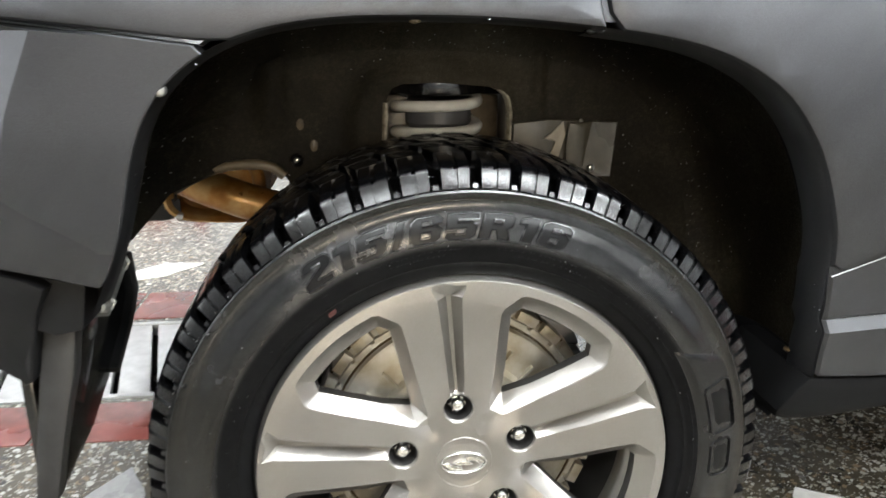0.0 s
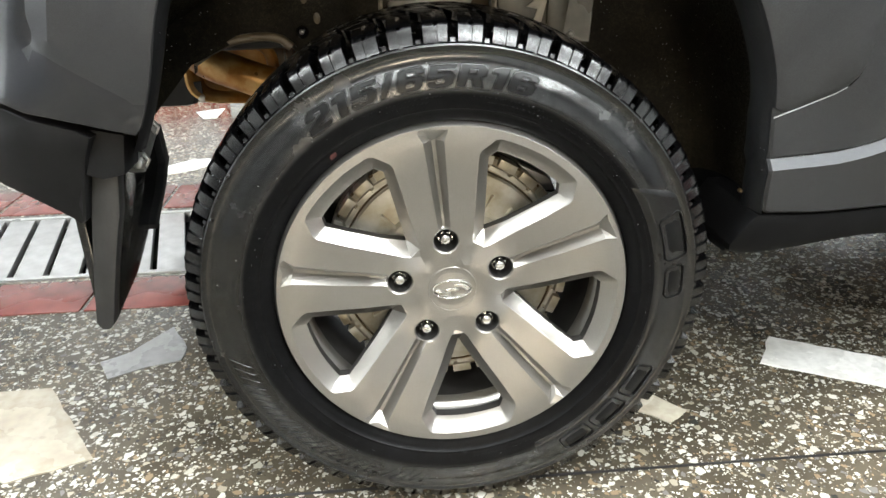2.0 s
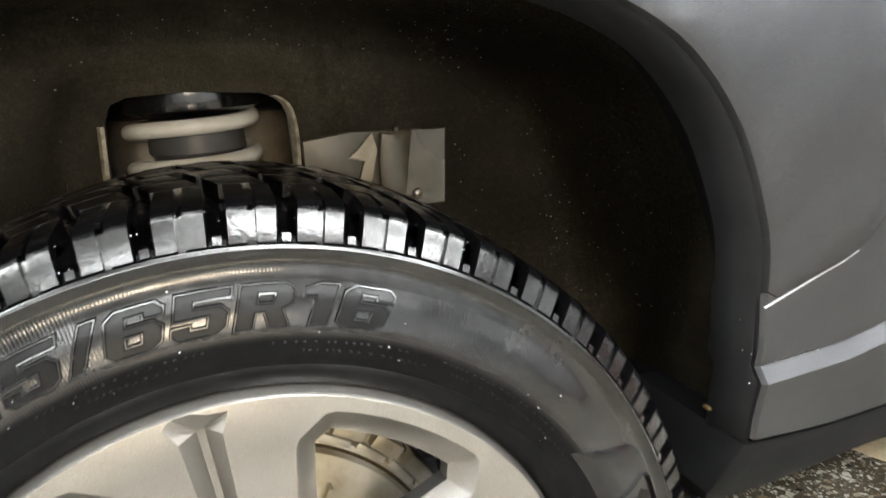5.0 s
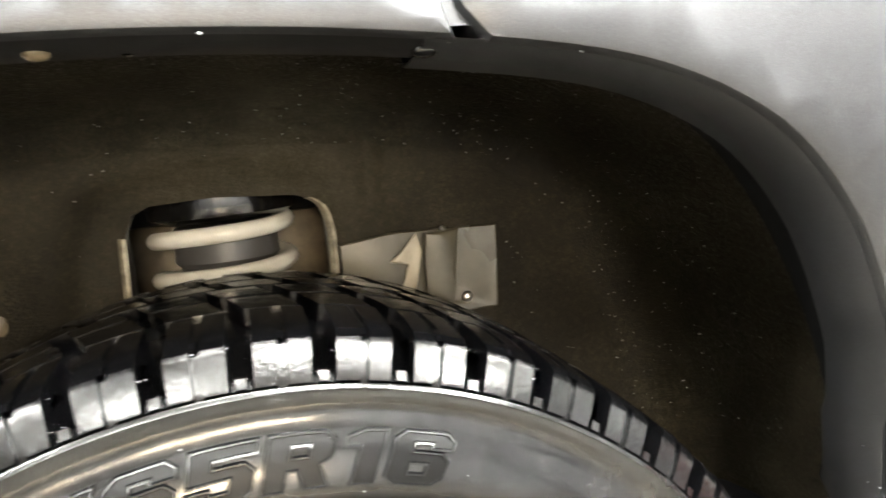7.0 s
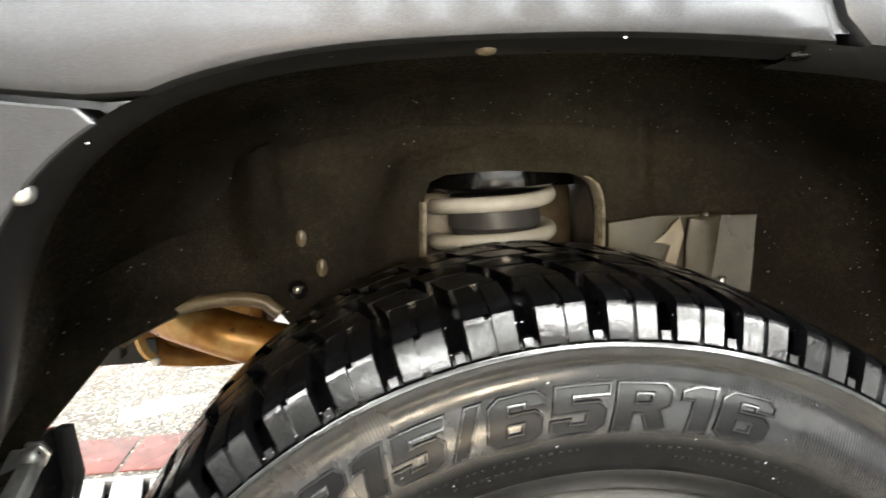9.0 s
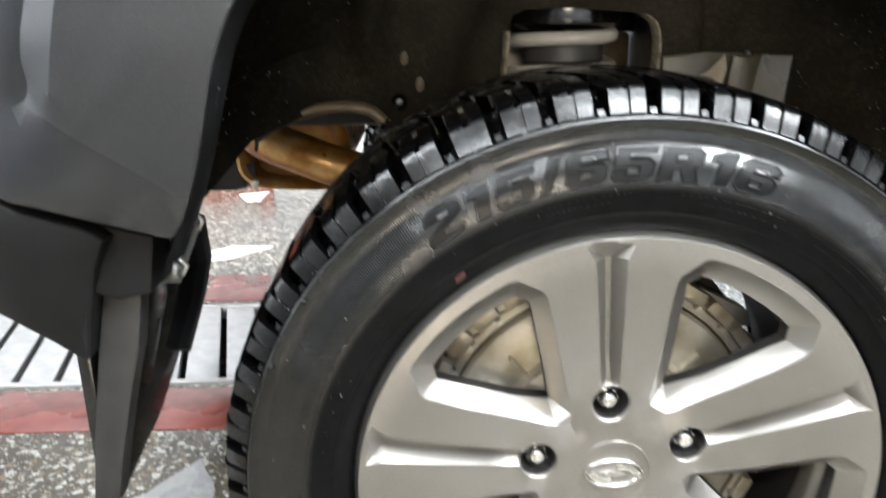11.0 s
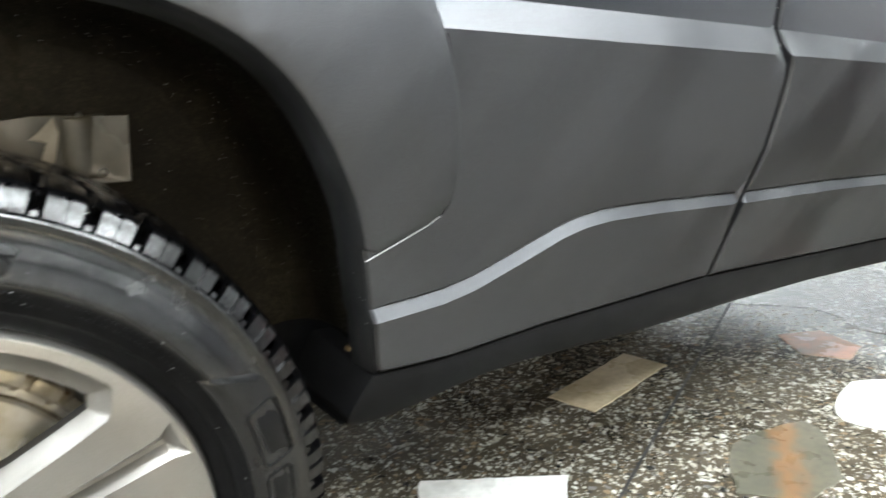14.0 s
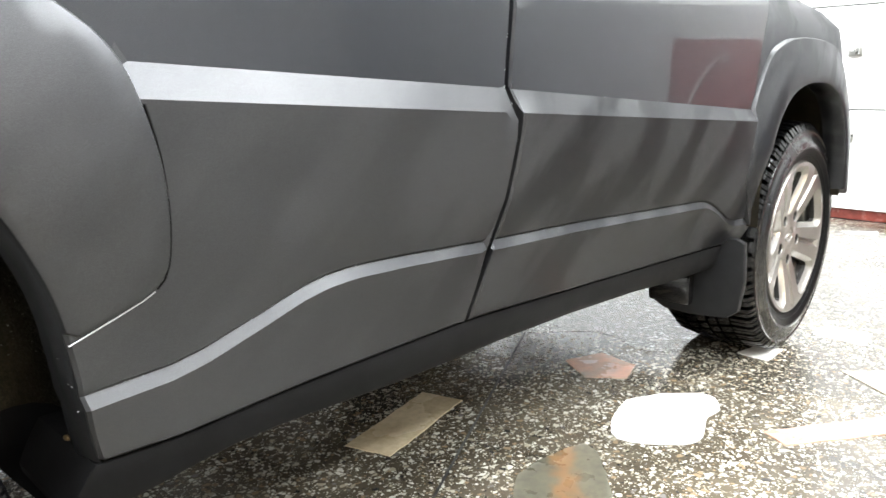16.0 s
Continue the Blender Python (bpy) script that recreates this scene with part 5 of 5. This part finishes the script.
def liner_fasteners():
    def screw(name, x, y, z, r, mat, label, m=None):
        bm = lathe([(0.0045, 0.0), (0.004, r * 0.5), (0.0022, r * 0.86), (0.0, r), (-0.004, r)], 16)
        ob = part(name, bm, mat, car, label)
        ob.matrix_local = Matrix.Translation((x, y, z)) @ (m @ Matrix.Diagonal((1, 0.4, 1, 1)) if m else Matrix.Identity(4))

    screw("arch_screw", -0.2665, -0.052, 0.7375, 0.006, STEEL, "zinc screw in the arch edge")
    screw("arch_screw", -0.3075, -0.038, 0.668, 0.0055, STEEL, "zinc screw in the arch edge")
    screw("liner_bolt", -0.183, 0.237, 0.627, 0.009, GLOSS_BLACK, "shiny black bolt in the liner")
    # Bright disc laid on the black bolt as its glint.
    screw("liner_bolt", -0.183, 0.2345, 0.628, 0.004, STEEL, "small steel disc for the glint on the black bolt")
    screw("liner_bolt", 0.384, 0.035, 0.432, 0.0026, BRASS, "small brass-coloured bolt")
    for x, z, r in ((-0.177, 0.672, 0.0058), (-0.161, 0.645, 0.0062)):
        bm = lathe([(0.0012, 0.0), (0.001, r * 0.6), (0.0, r), (-0.002, r)], 9)
        ob = part("mud_spot", bm, DUST, car, "small spot of dried tan mud", 60)
        ob.matrix_local = Matrix.Translation((x, 0.2395, z)) @ Matrix.Diagonal((0.8, 1, 1.3, 1))
    under = Matrix.Rotation(radians(80), 4, "X")
    screw("arch_screw", 0.1035, -0.04, 0.7845, 0.0062, GLOSS_BLACK, "wet black screw under the arch edge", under)
    for x in (-0.143, -0.052, 0.062):
        screw("push_clip", x, -0.038, 0.793, 0.005, DUST, "pale push clip under the arch edge", under)
    screw("push_clip", -0.02, -0.03, 0.794, 0.004, CHROME, "pale push clip under the arch edge", under)


def rocker():
    low = [(1.95, 0.318), (1.67, 0.328), (1.443, 0.347), (1.22, 0.357), (1.034, 0.358), (0.905, 0.355), (0.8, 0.357), (0.69, 0.364), (0.61, 0.368), (0.55, 0.3675), (0.511, 0.363), (0.47, 0.355), (0.435, 0.348), (0.41, 0.345), (0.388, 0.346), (0.372, 0.353), (0.37, 0.364), (0.38, 0.385), (0.392, 0.404)]
    top = [(x, SILL(x) - 0.002) for x in np.linspace(0.396, 1.95, 40)]

    def out(x, z):
        s = SILL(x)
        f = max(0.0, min(1.0, (s - z) / 0.075))
        return -0.003 - 0.012 * f - 0.017 * f ** 3

    r = part("rocker_panel", sheet(top + low, out, 0.025, roll=0.004, depth=0.2, back=0.16), ROCKER, car, "black plastic rocker panel")
    return r


def door_gap_shade():
    """Black strip added deep in the gap between the doors, for its shade."""
    verts, faces = [], []
    line = smooth_line(GAP, 0.02)
    for x, z in line:
        y = -door_out(x - 0.012, z) + 0.012
        verts += [(x - 0.014, y, z), (x + 0.014, y, z), (x + 0.014, y + 0.008, z), (x - 0.014, y + 0.008, z)]
    for i in range(len(line) - 1):
        faces += [(i * 4 + k, i * 4 + 4 + k, i * 4 + 4 + (k + 1) % 4, i * 4 + (k + 1) % 4) for k in range(4)]
    part("door_gap_shade", faces_from(verts, faces), BLACK, car, "black strip added for the shade in the door gap", 40)


def front_door():
    gap = [(x + 0.005, z) for x, z in GAP]
    bottom = [(x, SILL(x) + 0.001) for x in np.linspace(1.93, 0.95, 30)]
    front = [(1.90, 1.06), (1.885, 0.9), (1.86, 0.8), (1.845, 0.72), (1.84, 0.6), (1.86, 0.5), (1.915, 0.445), (1.925, 0.42)]
    outline = bottom + gap + front
    lines = [line_over(ZT, 0.958, 1.90, 0.0, 50), line_over(ZT, 0.952, 1.90, -LEDGE, 50), line_over(ZT, 0.958, 1.90, 0.0032, 50), line_over(C1, 0.972, 1.835), line_over(C2, 0.975, 1.835)]
    d = part("front_door", sheet(outline, door_out, 0.035, (), lines, roll=0.0035, depth=0.03), CLAD, car, "dark grey door with satin cladding", 24)
    glossy_top(d)
    return d


F_ARCH = smooth_line([(1.90, 0.42), (1.90, 0.52), (1.925, 0.60), (1.965, 0.67), (2.03, 0.72), (2.12, 0.745), (2.215, 0.75), (2.31, 0.742), (2.40, 0.71), (2.46, 0.655), (2.50, 0.58), (2.52, 0.50), (2.53, 0.42)], 0.025)


def front_fender():
    arch = list(reversed(F_ARCH))
    outline = arch + [(1.86, 0.5), (1.847, 0.6), (1.852, 0.72), (1.867, 0.8), (1.892, 0.9), (1.93, 0.99), (2.3, 0.965), (2.75, 0.92), (2.95, 0.86), (3.0, 0.6), (2.95, 0.42)]

    def out(x, z):
        return 0.034 + float(np.interp(z, [0.4, 0.8, 0.9, 1.0], [0.0, 0.0, -0.02, -0.09])) - 0.9 * max(0, x - 2.5) ** 1.3

    f = part("front_fender", sheet(outline, out, 0.04, roll=0.004, depth=0.03), CLAD, car, "dark grey wet front fender")
    outer = smooth_line([(1.868, 0.49), (1.836, 0.53), (1.838, 0.62), (1.85, 0.70), (1.892, 0.775), (1.95, 0.825), (2.06, 0.855), (2.215, 0.862), (2.37, 0.85), (2.46, 0.81), (2.53, 0.73), (2.57, 0.62), (2.59, 0.5), (2.59, 0.42)], 0.025)
    inner = [p for p in reversed(F_ARCH) if p[1] > 0.43]

    def flare(x, z):
        d = edge_distance((x, z), F_ARCH, False)
        return 0.064 - 0.02 * min(1, d / 0.1) ** 2 - (0.03 * max(0, 0.6 - z) / 0.15 if x < 2.2 else 0.0)

    part("arch_flare", sheet(outer + inner, flare, 0.025, roll=0.008, depth=0.05), CLAD, f, "satin grey plastic arch flare")
    verts, faces = [], []
    for x, z in F_ARCH:
        for y, s in ((-0.05, 1.0), (0.03, 1.02), (0.25, 1.03)):
            verts.append((2.22 + (x - 2.22) * s, y, 0.4 + (z - 0.4) * s))
    for i in range(len(F_ARCH) - 1):
        for k in range(2):
            faces.append((i * 3 + k, (i + 1) * 3 + k, (i + 1) * 3 + k + 1, i * 3 + k + 1))
    part("wheel_liner", faces_from(verts, faces), FELT, f, "black front wheel liner", 60)
    part("liner_back", one_box(1.85, 2.6, 0.25, 0.28, 0.4, 0.8), FELT, f)


def mud_flap_front():
    bm = bmesh.new()
    poly = [(-0.03, 0.40), (0.02, 0.40), (0.17, 0.33), (0.178, 0.26), (0.17, 0.215), (0.14, 0.199), (0.07, 0.196), (-0.02, 0.205), (-0.045, 0.225), (-0.055, 0.30), (-0.05, 0.39)]
    prism(bm, poly, 1.83, 1.85, "x", 0.005)
    f = part("front_mud_flap", bm, BLACK, car, "black moulded front mud flap")
    bm = bmesh.new()
    box(bm, 1.80, 1.83, 0.062, 0.17, 0.225, 0.30, bevel=0.008)
    part("flap_recess", bm, GLOSS_BLACK, f)


def mud_flap_rear():
    """Moulded flap across the car behind the wheel, with a thick outer edge and a raised inner edge."""
    bm = bmesh.new()
    prism(bm, [(0.03, 0.53), (0.345, 0.48), (0.362, 0.42), (0.32, 0.385), (0.24, 0.342), (0.165, 0.308), (0.06, 0.286), (0.03, 0.29)], -0.458, -0.446, "x", 0.003)
    f = part("rear_mud_flap", bm, GLOSS_BLACK, car, "wet black moulded rear mud flap")
    bm = bmesh.new()
    prism(bm, [(-0.412, 0.536), (-0.384, 0.527), (-0.397, 0.45), (-0.407, 0.415), (-0.422, 0.355), (-0.433, 0.304), (-0.44, 0.294), (-0.45, 0.294), (-0.456, 0.304), (-0.446, 0.37), (-0.431, 0.45)], 0.014, 0.036, "y", 0.004)
    part("outer_rib", bm, SCUFFED, f, "scuffed black outer edge", 40)
    bm = bmesh.new()
    prism(bm, [(-0.452, 0.57), (-0.41, 0.562), (-0.366, 0.552), (-0.374, 0.505), (-0.4, 0.5), (-0.428, 0.51), (-0.444, 0.52)], -0.004, 0.05, "y", 0.004)
    part("mount", bm, BLACK, f, "black rubber mount under the bumper", 40)
    bm = bmesh.new()
    prism(bm, [(0.33, 0.483), (0.352, 0.48), (0.364, 0.42), (0.322, 0.384), (0.242, 0.341), (0.235, 0.352), (0.3, 0.388), (0.336, 0.42)], -0.448, -0.434, "x", 0.003)
    part("inner_rib", bm, BLACK, f, "black raised inner edge", 40)
    bm = bmesh.new()
    prism(bm, [(0.05, 0.52), (0.2, 0.50), (0.2, 0.43), (0.15, 0.385), (0.12, 0.36), (0.085, 0.39), (0.05, 0.41)], -0.448, -0.436, "x", 0.004)
    part("moulded_pad", bm, GLOSS_BLACK, f, "", 40)
    bm = box(bmesh.new(), -0.012, 0.012, 0.0, 0.085, -0.009, 0.009, bevel=0.003)
    b = part("bracket", bm, DULL_ZINC, f, "zinc bracket")
    b.matrix_local = Matrix.Translation((-0.408, 0.125, 0.475)) @ Matrix.Rotation(radians(24), 4, "X")
    for y, z in ((0.135, 0.482), (0.2, 0.51)):
        n = part("bolt", nut_mesh(), STEEL, f, "zinc hexagon bolt", 25)
        n.location = (-0.402, y - 0.012, z)


def exhaust():
    """Muffler with a flat flanged end, and a heat-tinted pipe that leaves it in front."""
    bm = bmesh.new()
    rows = []
    for y, k in ((0.63, 0.0), (0.63, 0.5), (0.624, 0.7), (0.603, 0.78), (0.597, 0.86), (0.594, 0.94), (0.597, 1.0), (0.606, 1.0), (0.61, 0.95), (0.62, 0.9), (1.05, 0.9)):
        ring_verts = []
        for a in np.linspace(0, 2 * math.pi, 41)[:-1]:
            c, d = math.cos(a), math.sin(a)
            u, v = 0.09 * max(k, 0.001) * math.copysign(abs(c) ** 0.55, c), 0.06 * max(k, 0.001) * math.copysign(abs(d) ** 0.55, d)
            ring_verts.append(bm.verts.new((-0.362 + u, y, 0.516 + v - 0.04 * u)))
        rows.append(ring_verts)
    for a, b in zip(rows, rows[1:]):
        for i in range(40):
            bm.faces.new((a[i], a[(i + 1) % 40], b[(i + 1) % 40], b[i]))
    bmesh.ops.recalc_face_normals(bm, faces=bm.faces)
    e = part("exhaust_muffler", bm, RUST, car, "rusty orange exhaust muffler", 40)
    part("drain_hole", one_box(-0.009, 0.009, -0.002, 0.004, -0.013, 0.013, bevel=0.0015), DARK, e).location = (-0.432, 0.6, 0.487)
    part("flange_bolt", nut_mesh(), STEEL, e, "small bright bolt", 25).location = (-0.425, 0.598, 0.468)
    part("tail_pipe", tube(smooth_line([(-0.418, 0.65, 0.548), (-0.415, 0.6, 0.547), (-0.398, 0.57, 0.54), (-0.345, 0.552, 0.522), (-0.285, 0.55, 0.5), (-0.2, 0.56, 0.478), (-0.05, 0.6, 0.46)], 0.02), 0.031, 20), RUST, e, "heat-tinted rusty pipe", 60)


def body_shell():
    """The rest of the car: underbody, far side, cabin."""
    bm = bmesh.new()
    box(bm, 0.42, 2.6, 0.3, 1.75, 0.40, 0.60, bevel=0.02)
    box(bm, -0.6, 0.42, 0.44, 1.75, 0.575, 0.64, bevel=0.02)
    box(bm, -0.76, -0.47, 0.72, 1.7, 0.425, 0.6, bevel=0.02)
    part("underbody", bm, DARK, car, "dark underbody")
    prof = [(-0.8, 0.62), (-0.84, 0.8), (-0.8, 1.06), (-0.72, 1.35), (-0.55, 1.66), (0.9, 1.72), (1.25, 1.66), (1.86, 1.08), (2.7, 0.98), (2.98, 0.88), (3.02, 0.62), (2.9, 0.45), (2.62, 0.82), (1.88, 0.82), (1.86, 0.45), (0.47, 0.45), (0.45, 0.86), (-0.42, 0.86), (-0.5, 0.62)]
    bm = bmesh.new()
    prism(bm, prof, 0.035, 1.74, "y", 0.0)
    for v in bm.verts:
        if v.co.x > 2.3:
            v.co.y += (0.02 + 0.45 * (v.co.x - 2.3)) * (1 if v.co.y < 0.8 else -1)
    part("cabin_shell", bm, PAINT, car, "dark grey metallic paint", 0)
    for xs in ([(0.1, 1.12), (0.95, 1.12), (0.95, 1.6), (0.16, 1.6)], [(1.02, 1.12), (1.78, 1.12), (1.3, 1.6), (1.02, 1.6)]):
        bm = bmesh.new()
        prism(bm, xs, 0.02, 0.036, "y", 0.003)
        part("side_window", bm, GLASS, car, "dark side window")


rear_wheel = wheel(car, 0.0, 0.0, 95.5)
front_wheel = wheel(car, WHEELBASE, 0.025, 58.0, False)
front_wheel.location = (WHEELBASE, 0.01, 0.975 * WHEEL_Z)
front_wheel.scale = (0.975, 0.975, 0.975)
for src, x in ((rear_wheel, 0.0), (front_wheel, WHEELBASE)):
    copy_thing(src, pose(x, 1.75, WHEEL_Z, 0, 0, 180))
rear_door()
quarter_panel()
rear_bumper()
arch_lip()
wheel_liner()
suspension()
liner_film()
liner_fasteners()
rocker()
door_gap_shade()
front_door()
front_fender()
mud_flap_front()
mud_flap_rear()
exhaust()
body_shell()
water_drops()


# ---- floor pieces ----
floor = bpy.data.objects["floor"]


def floor_piece(name, poly, mat, label, high=0.0025):
    bm = bmesh.new()
    rng = random.Random(len(poly) * 7 + int(abs(poly[0][0]) * 1000))
    rough_poly = []
    for i, p in enumerate(poly):
        q = poly[(i + 1) % len(poly)]
        n = max(1, round(math.dist(p, q) / 0.03))
        for k in range(n):
            j = 0.0022 if k else 0.0
            rough_poly.append((p[0] + (q[0] - p[0]) * k / n + rng.uniform(-j, j), p[1] + (q[1] - p[1]) * k / n + rng.uniform(-j, j)))
    prism(bm, rough_poly, -0.004, high, "z", 0.0)
    ob = part(name, bm, mat, floor, label, 0)
    return ob


floor_piece("stone_piece", [(0.594, 0.268), (0.655, 0.356), (0.884, 0.223), (0.81, 0.146)], SLAB_WHITE, "white marble strip set in the floor")
floor_piece("stone_piece", [(0.353, 0.207), (0.404, 0.144), (0.364, 0.115), (0.316, 0.157)], SLAB_CREAM, "small cream marble piece")
floor_piece("stone_piece", [(1.055, 0.473), (1.09, 0.367), (1.395, 0.438), (1.362, 0.546)], SLAB_TAN, "tan marble tile")
floor_piece("stone_piece", [(1.785, 0.401), (1.9, 0.355), (1.879, 0.237), (1.784, 0.209), (1.717, 0.294)], SLAB_PINK, "pink marble piece")
floor_piece("stone_piece", smooth_line([(1.664, 0.142), (1.552, 0.114), (1.477, 0.057), (1.525, -0.036), (1.591, -0.079), (1.705, -0.044), (1.76, -0.05), (1.82, -0.011), (1.822, 0.024), (1.75, 0.1)], 0.03), SLAB_WHITE, "large white patch in the floor")
floor_piece("stone_piece", [(1.149, 0.087), (1.213, 0.125), (1.275, 0.128), (1.363, 0.115), (1.41, 0.098), (1.398, 0.06), (1.334, -0.003), (1.274, -0.053), (1.16, -0.06), (1.08, 0.02)], SLAB_GREEN, "dark green rusty stone")
floor_piece("stone_piece", [(2.155, 0.068), (2.252, 0.051), (2.267, -0.018), (2.15, -0.017)], SLAB_WHITE, "white marble piece")
floor_piece("stone_piece", [(2.465, -0.04), (2.565, -0.043), (2.58, -0.171), (2.454, -0.182)], SLAB_WHITE, "white marble piece")
floor_piece("stone_piece", [(4.186, 0.355), (4.137, 0.302), (4.209, 0.194), (4.28, 0.219)], SLAB_WHITE, "white marble piece")
floor_piece("stone_piece", [(1.72, -0.164), (1.687, -0.224), (1.885, -0.367), (1.983, -0.344)], SLAB_PINK, "pinkish marble strip")
floor_piece("stone_piece", [(2.206, -0.191), (2.115, -0.314), (2.2, -0.36), (2.282, -0.276)], SLAB_CREAM, "cream marble piece")
floor_piece("stone_piece", [(-0.87, 0.34), (-0.714, 0.34), (-0.566, 0.13), (-0.681, 0.085), (-0.85, 0.19)], SLAB_CREAM, "large cream marble piece")
floor_piece("stone_piece", [(-0.655, 0.42), (-0.605, 0.45), (-0.545, 0.545), (-0.497, 0.455), (-0.498, 0.408), (-0.56, 0.392), (-0.62, 0.358)], SLAB_WET, "grey-white wet marble piece")
floor_piece("stone_piece", [(-0.903, 1.70), (-0.795, 1.81), (-0.66, 1.80), (-0.762, 1.67), (-0.879, 1.62)], SLAB_WHITE, "white marble strip")
floor_piece("stone_piece", [(-0.968, 2.6), (-0.844, 2.66), (-0.845, 2.46), (-0.9, 2.45)], SLAB_WHITE, "white marble piece")

def puddle(points, label):
    """A film of water lying on the floor."""
    outline = smooth_line(points + points[:1], 0.03)[:-1]
    bm = bmesh.new()
    bm.faces.new([bm.verts.new((x, y, 0.0008)) for x, y in outline])
    ob = part("puddle", bm, PUDDLE, None, "", 0)
    tagged(ob, label, "puddle", "puddles")


PUDDLE = Mat("milky_water", (0.97, 0.97, 0.97), 0.04)
PUDDLE.set("Transmission Weight", 1.0)
PUDDLE.set("IOR", 1.33)
PUDDLE.b.inputs["Roughness"].default_value = 0.04
PUDDLE = PUDDLE.m
puddle([(1.9, 0.62), (2.05, 0.45), (2.0, 0.28), (2.12, 0.16), (2.3, 0.2), (2.42, 0.38), (2.6, 0.5), (2.5, 0.8), (2.2, 0.85)], "thin milky puddle of wash water near the front wheel")

# saw-cut joints
for (xa, ya), (xb, yb) in (((0.69, 0.013), (1.9, 0.63)), ((0.69, 0.013), (-0.9, 0.018))):
    d = Vector((yb - ya, xa - xb)).normalized() * 0.003
    bm = faces_from([(xa + d.x, ya + d.y, 0.0006), (xb + d.x, yb + d.y, 0.0006), (xb - d.x, yb - d.y, 0.0006), (xa - d.x, ya - d.y, 0.0006)], [(0, 1, 2, 3)])
    part("floor_joint", bm, DARK, floor, "dark joint line", 0)

# red tiles on both sides of the drain
tile_mesh = None
for y0, wide, n in ((0.64, 0.165, 12), (1.29, 0.22, 12)):
    for i in range(n):
        x = -3.1 + i * 0.245
        if tile_mesh is None:
            first = part("border_tile", one_box(-0.118, 0.118, -0.08, 0.08, -0.02, 0.003, bevel=0.003), RED_TILE, floor)
            tile_mesh = first.data
            ob = first
        else:
            ob = new("border_tile", tile_mesh)
            ob.parent = floor
        ob.location = (x, y0 + wide / 2, 0)
        ob.scale = (1, wide / 0.166, 1)

grate = empty("drain_grate", 0, 1.045, 0)
tagged(grate, "pale galvanised drain grate with slanted bars", "drain grate")
part("side_rail", one_box(-3.1, -0.31, -0.222, -0.205, -0.03, 0.004, bevel=0.002), GRATE, grate)
part("side_rail", one_box(-3.1, -0.31, 0.2, 0.217, -0.03, 0.004, bevel=0.002), GRATE, grate)
bar = None
for i in range(31):
    if bar is None:
        bm = bmesh.new()
        prism(bm, [(-0.035 + 0.05, -0.204), (0.035 + 0.05, -0.204), (0.035 - 0.05, 0.199), (-0.035 - 0.05, 0.199)], -0.02, 0.002, "z", 0.002)
        bar = part("bar", bm, GRATE, grate)
        ob = bar
    else:
        ob = new("bar", bar.data)
        ob.parent = grate
    ob.location = (-3.0 + i * 0.086, 0, 0)


def wall_hose():
    """A pale hose hung in a loop over a hook on the red wall band."""
    h = part("hose", tube(smooth_line([(X1 + 0.017, y, z) for y, z in ((-1.49, 0.52), (-1.46, 0.62), (-1.4, 0.74), (-1.33, 0.83), (-1.275, 0.868), (-1.255, 0.86), (-1.26, 0.83))], 0.03), 0.009, 8), LIGHT_GREY_WALL, None, "", 60)
    part("hook", one_box(X1 + 0.0, X1 + 0.031, -1.285, -1.265, 0.83, 0.85, bevel=0.003), STEEL, h, "zinc wall hook")
    tagged(h, "pale grey hose hung over a hook on the red wall band", "hose")


wall_hose()


def red_skirt():
    """Pleated red plastic skirt standing on the floor beyond the car."""
    verts, faces = [], []
    n = 60
    for i in range(n + 1):
        x = -1.75 + 0.85 * i / n
        y = 3.0 + 0.018 * math.sin(i * 1.3)
        h = 0.16 + 0.03 * math.sin(i * 0.35) + 0.012 * math.sin(i * 1.9)
        for y2, z in ((y, 0.0), (y - 0.004, h * 0.6), (y, h), (y + 0.02, h), (y + 0.02, 0.0)):
            verts.append((x, y2, z))
    for i in range(n):
        for k in range(4):
            faces.append((i * 5 + k, (i + 1) * 5 + k, (i + 1) * 5 + k + 1, i * 5 + k + 1))
    ob = part("plastic_skirt", faces_from(verts, faces), ORANGE_RED, None, "", 50)
    tagged(ob, "bright red pleated plastic skirt on the floor", "plastic skirt")


red_skirt()


def wall_lamp(x, y, z, wide, tall, turn, label):
    w = empty("wall_lamp")
    part("housing", one_box(-wide / 2, wide / 2, 0.0, 0.055, -tall / 2, tall / 2, bevel=0.01), DOOR_WHITE, w)
    w.matrix_world = pose(x, y, z, 0, 0, turn)
    tagged(w, label, "lamp")


wall_lamp(-0.2, -4.9, 1.3, 1.2, 0.4, 0, "wide white wall lamp with warm light")
wall_lamp(-3.2, -0.25, 1.15, 0.6, 1.1, -90, "tall white wall lamp with cool light")
